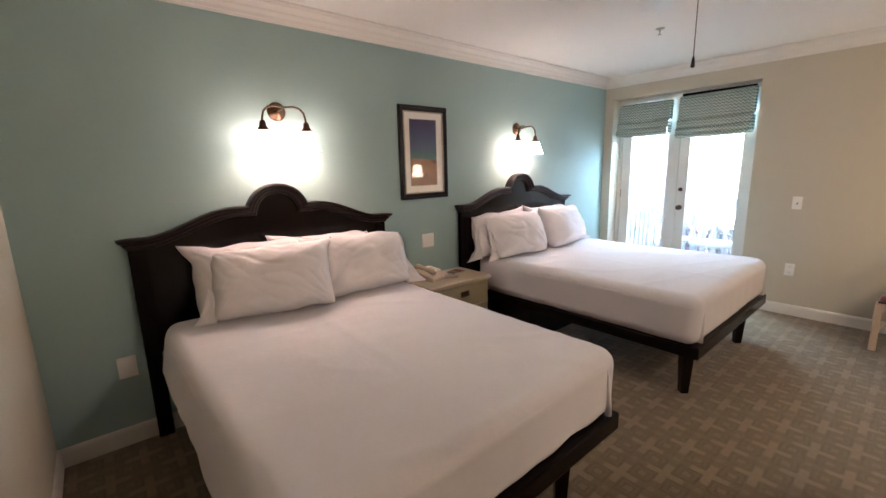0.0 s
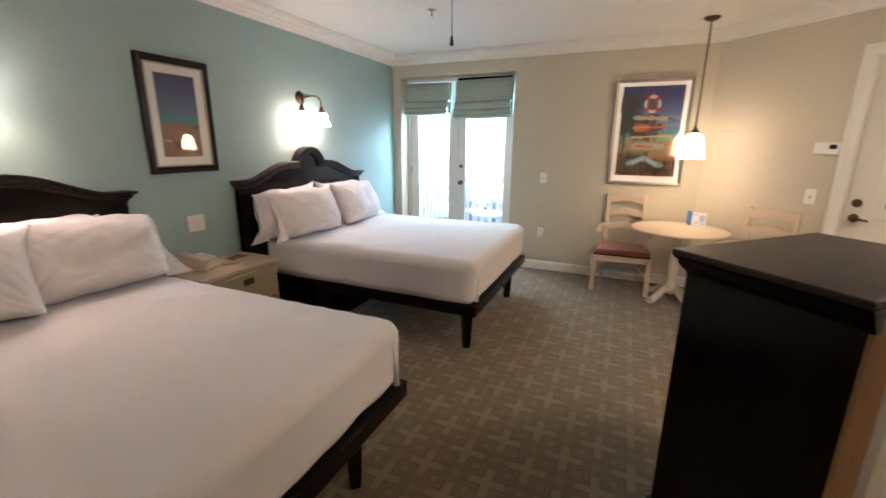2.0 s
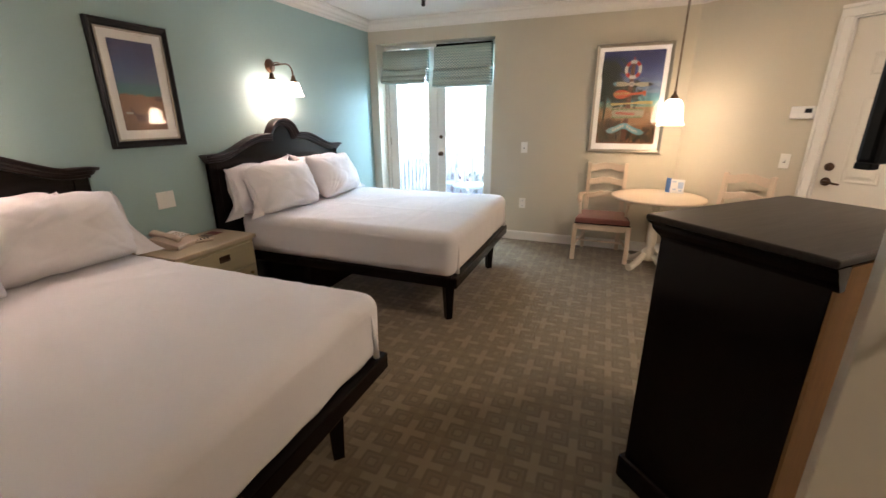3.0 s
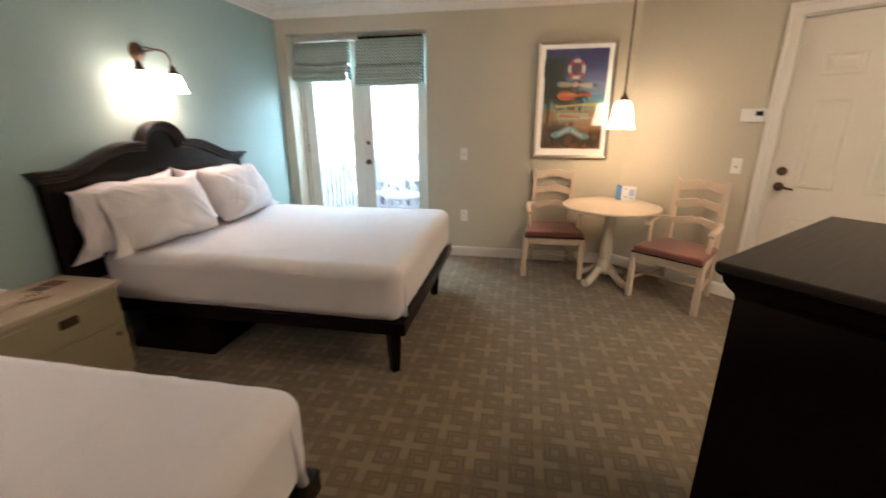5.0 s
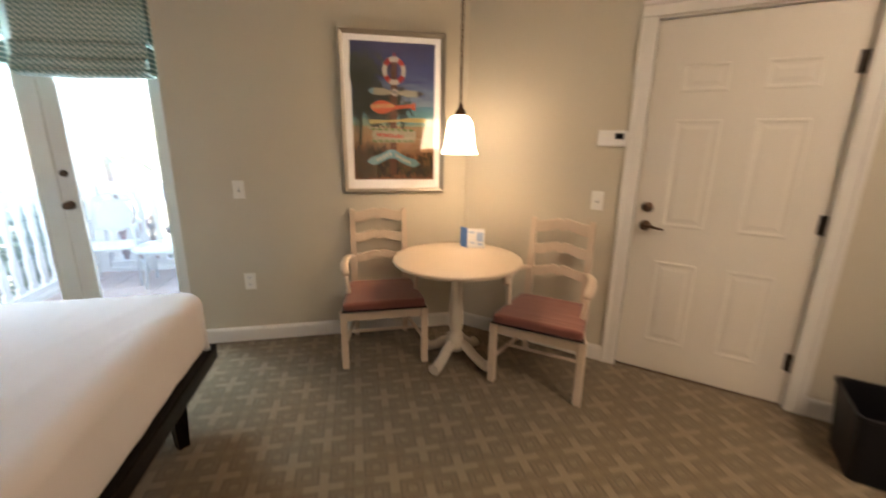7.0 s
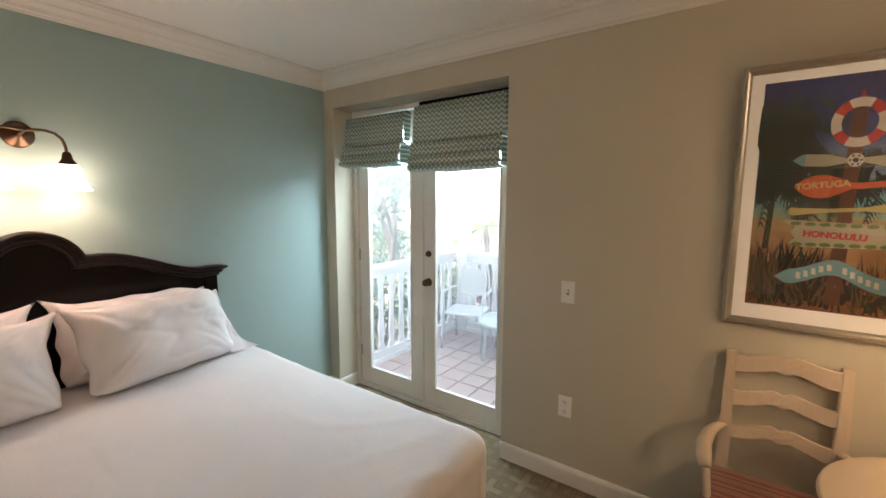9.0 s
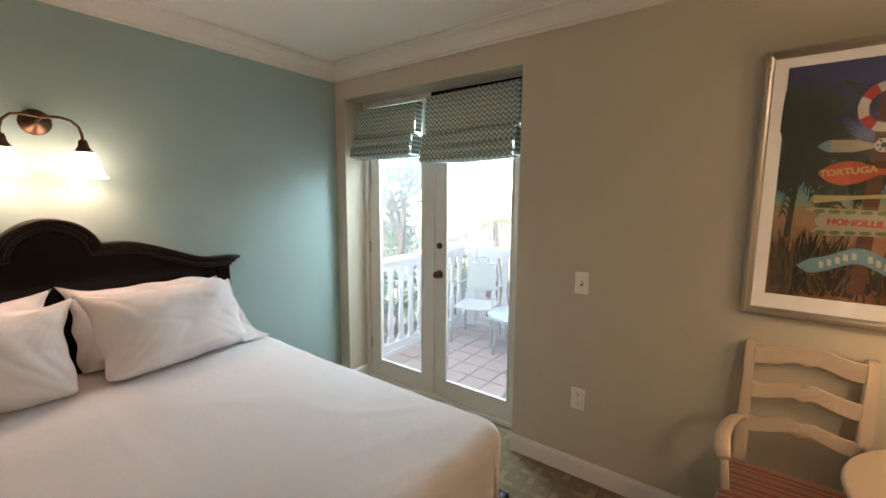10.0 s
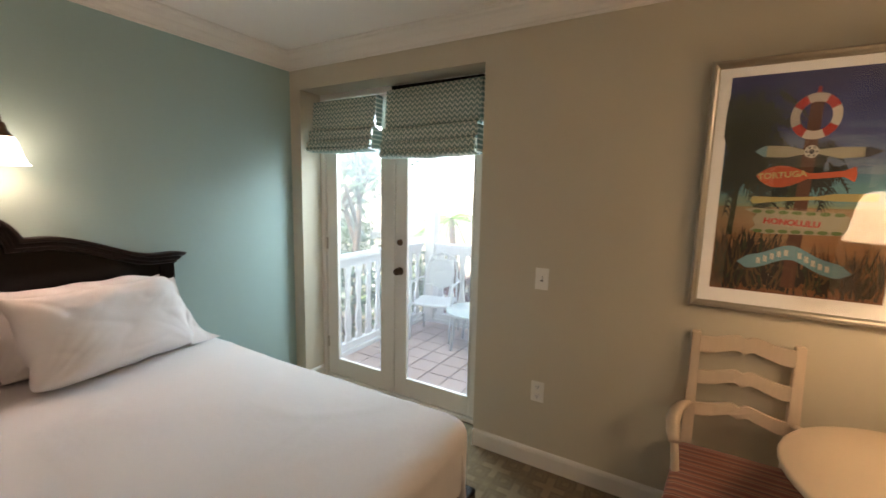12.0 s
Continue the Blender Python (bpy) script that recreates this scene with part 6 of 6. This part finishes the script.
def leaf_cloud(bm, centre, radii, count, size, rnd, droop=0.3, long=2.0):
    for _ in range(count):
        d = Vector((rnd.gauss(0, 1), rnd.gauss(0, 1), rnd.gauss(0, 1))).normalized() * (rnd.random() ** 0.4)
        p = Vector(centre) + Vector((d.x * radii[0], d.y * radii[1], d.z * radii[2]))
        s = size * rnd.uniform(0.6, 1.4)
        ax = Vector((rnd.uniform(-1, 1), rnd.uniform(-1, 1), rnd.uniform(-1, 0.5) - droop)).normalized()
        sd = ax.cross(Vector((rnd.uniform(-1, 1), rnd.uniform(-1, 1), rnd.uniform(-1, 1)))).normalized() * s * 0.32
        mid = p + ax * s * long * 0.45
        vs = [bm.verts.new(q) for q in (p, mid + sd, p + ax * s * long, mid - sd)]
        bm.faces.new(vs)


def tree(x, y, h, spread, seed, leaf, label, size=0.09, count=2600):
    rnd = random.Random(seed)
    t = thing("tree", label, "tree", at=pose(x, y, -0.46), group="garden trees")
    b = bmesh.new()
    top = Vector((rnd.uniform(-0.4, 0.4), rnd.uniform(-0.4, 0.4), h * 0.62))
    tube(b, [(0, 0, 0), (0.05, 0.03, h * 0.2), top * 0.6, top], [0.07, 0.055, 0.045, 0.03], 10)
    ends = []
    for k in range(9):
        a = rnd.uniform(0, 6.28)
        st_ = top * rnd.uniform(0.5, 1.0)
        e = st_ + Vector((math.cos(a) * spread * rnd.uniform(0.4, 0.9), math.sin(a) * spread * rnd.uniform(0.4, 0.9), h * rnd.uniform(0.1, 0.36)))
        tube(b, [st_, (st_ + e) / 2 + Vector((0, 0, 0.12)), e], [0.045, 0.03, 0.012], 6)
        ends += [e, (st_ + e) / 2]
    part("trunk", b, M_BARK, t)
    b = bmesh.new()
    for e in ends:
        r = spread * rnd.uniform(0.22, 0.42)
        leaf_cloud(b, e, (r, r, r * 0.7), count // len(ends), size, rnd)
    part("crown", b, leaf, t)
    return t


def shrub(x, y, r, h, seed, leaf, label, size=0.07, count=900):
    rnd = random.Random(seed)
    s = thing("shrub", label, "shrub", at=pose(x, y, -0.46), group="garden shrubs")
    b = bmesh.new()
    for k in range(7):
        a = rnd.uniform(0, 6.28)
        tube(b, [(0, 0, 0), (math.cos(a) * r * 0.3, math.sin(a) * r * 0.3, h * 0.5), (math.cos(a) * r * 0.6, math.sin(a) * r * 0.6, h * 0.9)], [0.018, 0.012, 0.005], 5)
    part("stems", b, M_BARK, s)
    b = bmesh.new()
    for k in range(7):
        c = (rnd.uniform(-r, r) * 0.7, rnd.uniform(-r, r) * 0.7, h * rnd.uniform(0.3, 0.85))
        leaf_cloud(b, c, (r * 0.45, r * 0.45, h * 0.28), count // 7, size, rnd)
    part("leaves", b, leaf, s)
    return s


def palm(x, y, h, seed, label, reach=0.75):
    rnd = random.Random(seed)
    t = thing("palm_tree", label, "palm", at=pose(x, y, -0.46), group="garden palms")
    b = bmesh.new()
    tube(b, [(0, 0, 0), (0.04, 0, h * 0.5), (0.0, 0.05, h)], [0.07, 0.055, 0.045], 10)
    part("trunk", b, M_BARK, t)
    for k in range(15):
        a, lift = 2 * math.pi * k / 15 + rnd.uniform(-0.2, 0.2), rnd.uniform(-0.3, 1.0)
        b = bmesh.new()
        d = Vector((math.cos(a), math.sin(a), 0))
        side = Vector((-math.sin(a), math.cos(a), 0))
        base = Vector((0, 0.05, h))
        pts = [base + (d * 0.75 * s + Vector((0, 0, 0.55 * lift * s - 0.55 * s * s))) * (reach / 0.75) for s in [i / 10 for i in range(11)]]
        tube(b, pts, 0.008, 5)
        for i in range(2, 11):
            for sg in (-1, 1):
                p = pts[i]
                tip = p + (side * sg * 0.30 * (1 - 0.5 * abs(i - 6) / 6) + d * 0.16 + Vector((0, 0, -0.10))) * (reach / 0.75)
                vs = [b.verts.new(q) for q in (p - d * 0.012, p + d * 0.02, tip)]
                b.faces.new(vs)
        part("frond", b, M_PALM, t)
    return t


tree(8.97, 5.98, 5.2, 1.3, 1, M_LEAF2, "sparse leafy garden tree with a thin dark trunk", 0.10, 700)
tree(15.0, 11.5, 8.0, 3.2, 5, M_LEAF2, "tall leafy garden tree in the distance", 0.17, 2400)
tree(18.0, -1.5, 8.5, 3.4, 7, M_LEAF2, "tall leafy garden tree in the distance", 0.18, 2400)
tree(8.4, 5.45, 4.0, 1.1, 4, M_LEAF, "young leafy garden tree by the railing", 0.085, 800)
tree(10.6, 9.4, 5.5, 1.9, 12, M_LEAF, "leafy tree in the garden", 0.12, 1500)
palm(9.2, 4.03, 1.55, 8, "small palm with bright green fronds beyond the railing", 0.52)
palm(11.0, 9.0, 2.6, 9, "palm with bright green fronds in the garden")
for i, (x, y, r, h) in enumerate(((6.2, 4.3, 0.6, 1.1), (7.1, 4.4, 0.7, 1.2), (8.0, 4.2, 0.7, 1.1), (6.7, 5.4, 0.8, 1.3), (8.2, 2.9, 0.6, 0.9), (8.3, 1.6, 0.7, 1.0), (8.6, 0.3, 0.8, 1.1), (9.6, 5.0, 0.8, 1.0), (9.2, 7.6, 1.1, 1.5), (10.6, 8.2, 1.2, 1.6), (12.4, 9.2, 1.5, 1.8), (7.4, 5.6, 0.9, 1.4))):
    shrub(x, y, r, h, 30 + i, (M_LEAF, M_LEAF2)[i % 2], "dense green garden shrub beyond the railing")
shrub(7.82, 3.10, 0.34, 1.26, 50, M_REDLEAF, "red-leaved garden shrub beyond the railing", 0.10, 500)

# balcony tiles, laid with open joints
tile_me = mesh_of("tile", boxed(-0.098, 0.098, -0.098, 0.098, -0.012, 0.0, r=0.004, seg=1), M_TERRA)
TW = 0.206
for i in range(8):
    for j in range(17):
        shared("tile", tile_me, bfl, pose(BX0 + 0.02 + TW * (i + 0.5), BY1 - 0.06 - TW * (j + 0.5), -0.0005 * ((i * 7 + j * 3) % 4), 0, 0, 0.3 * ((i + 2 * j) % 3 - 1)))
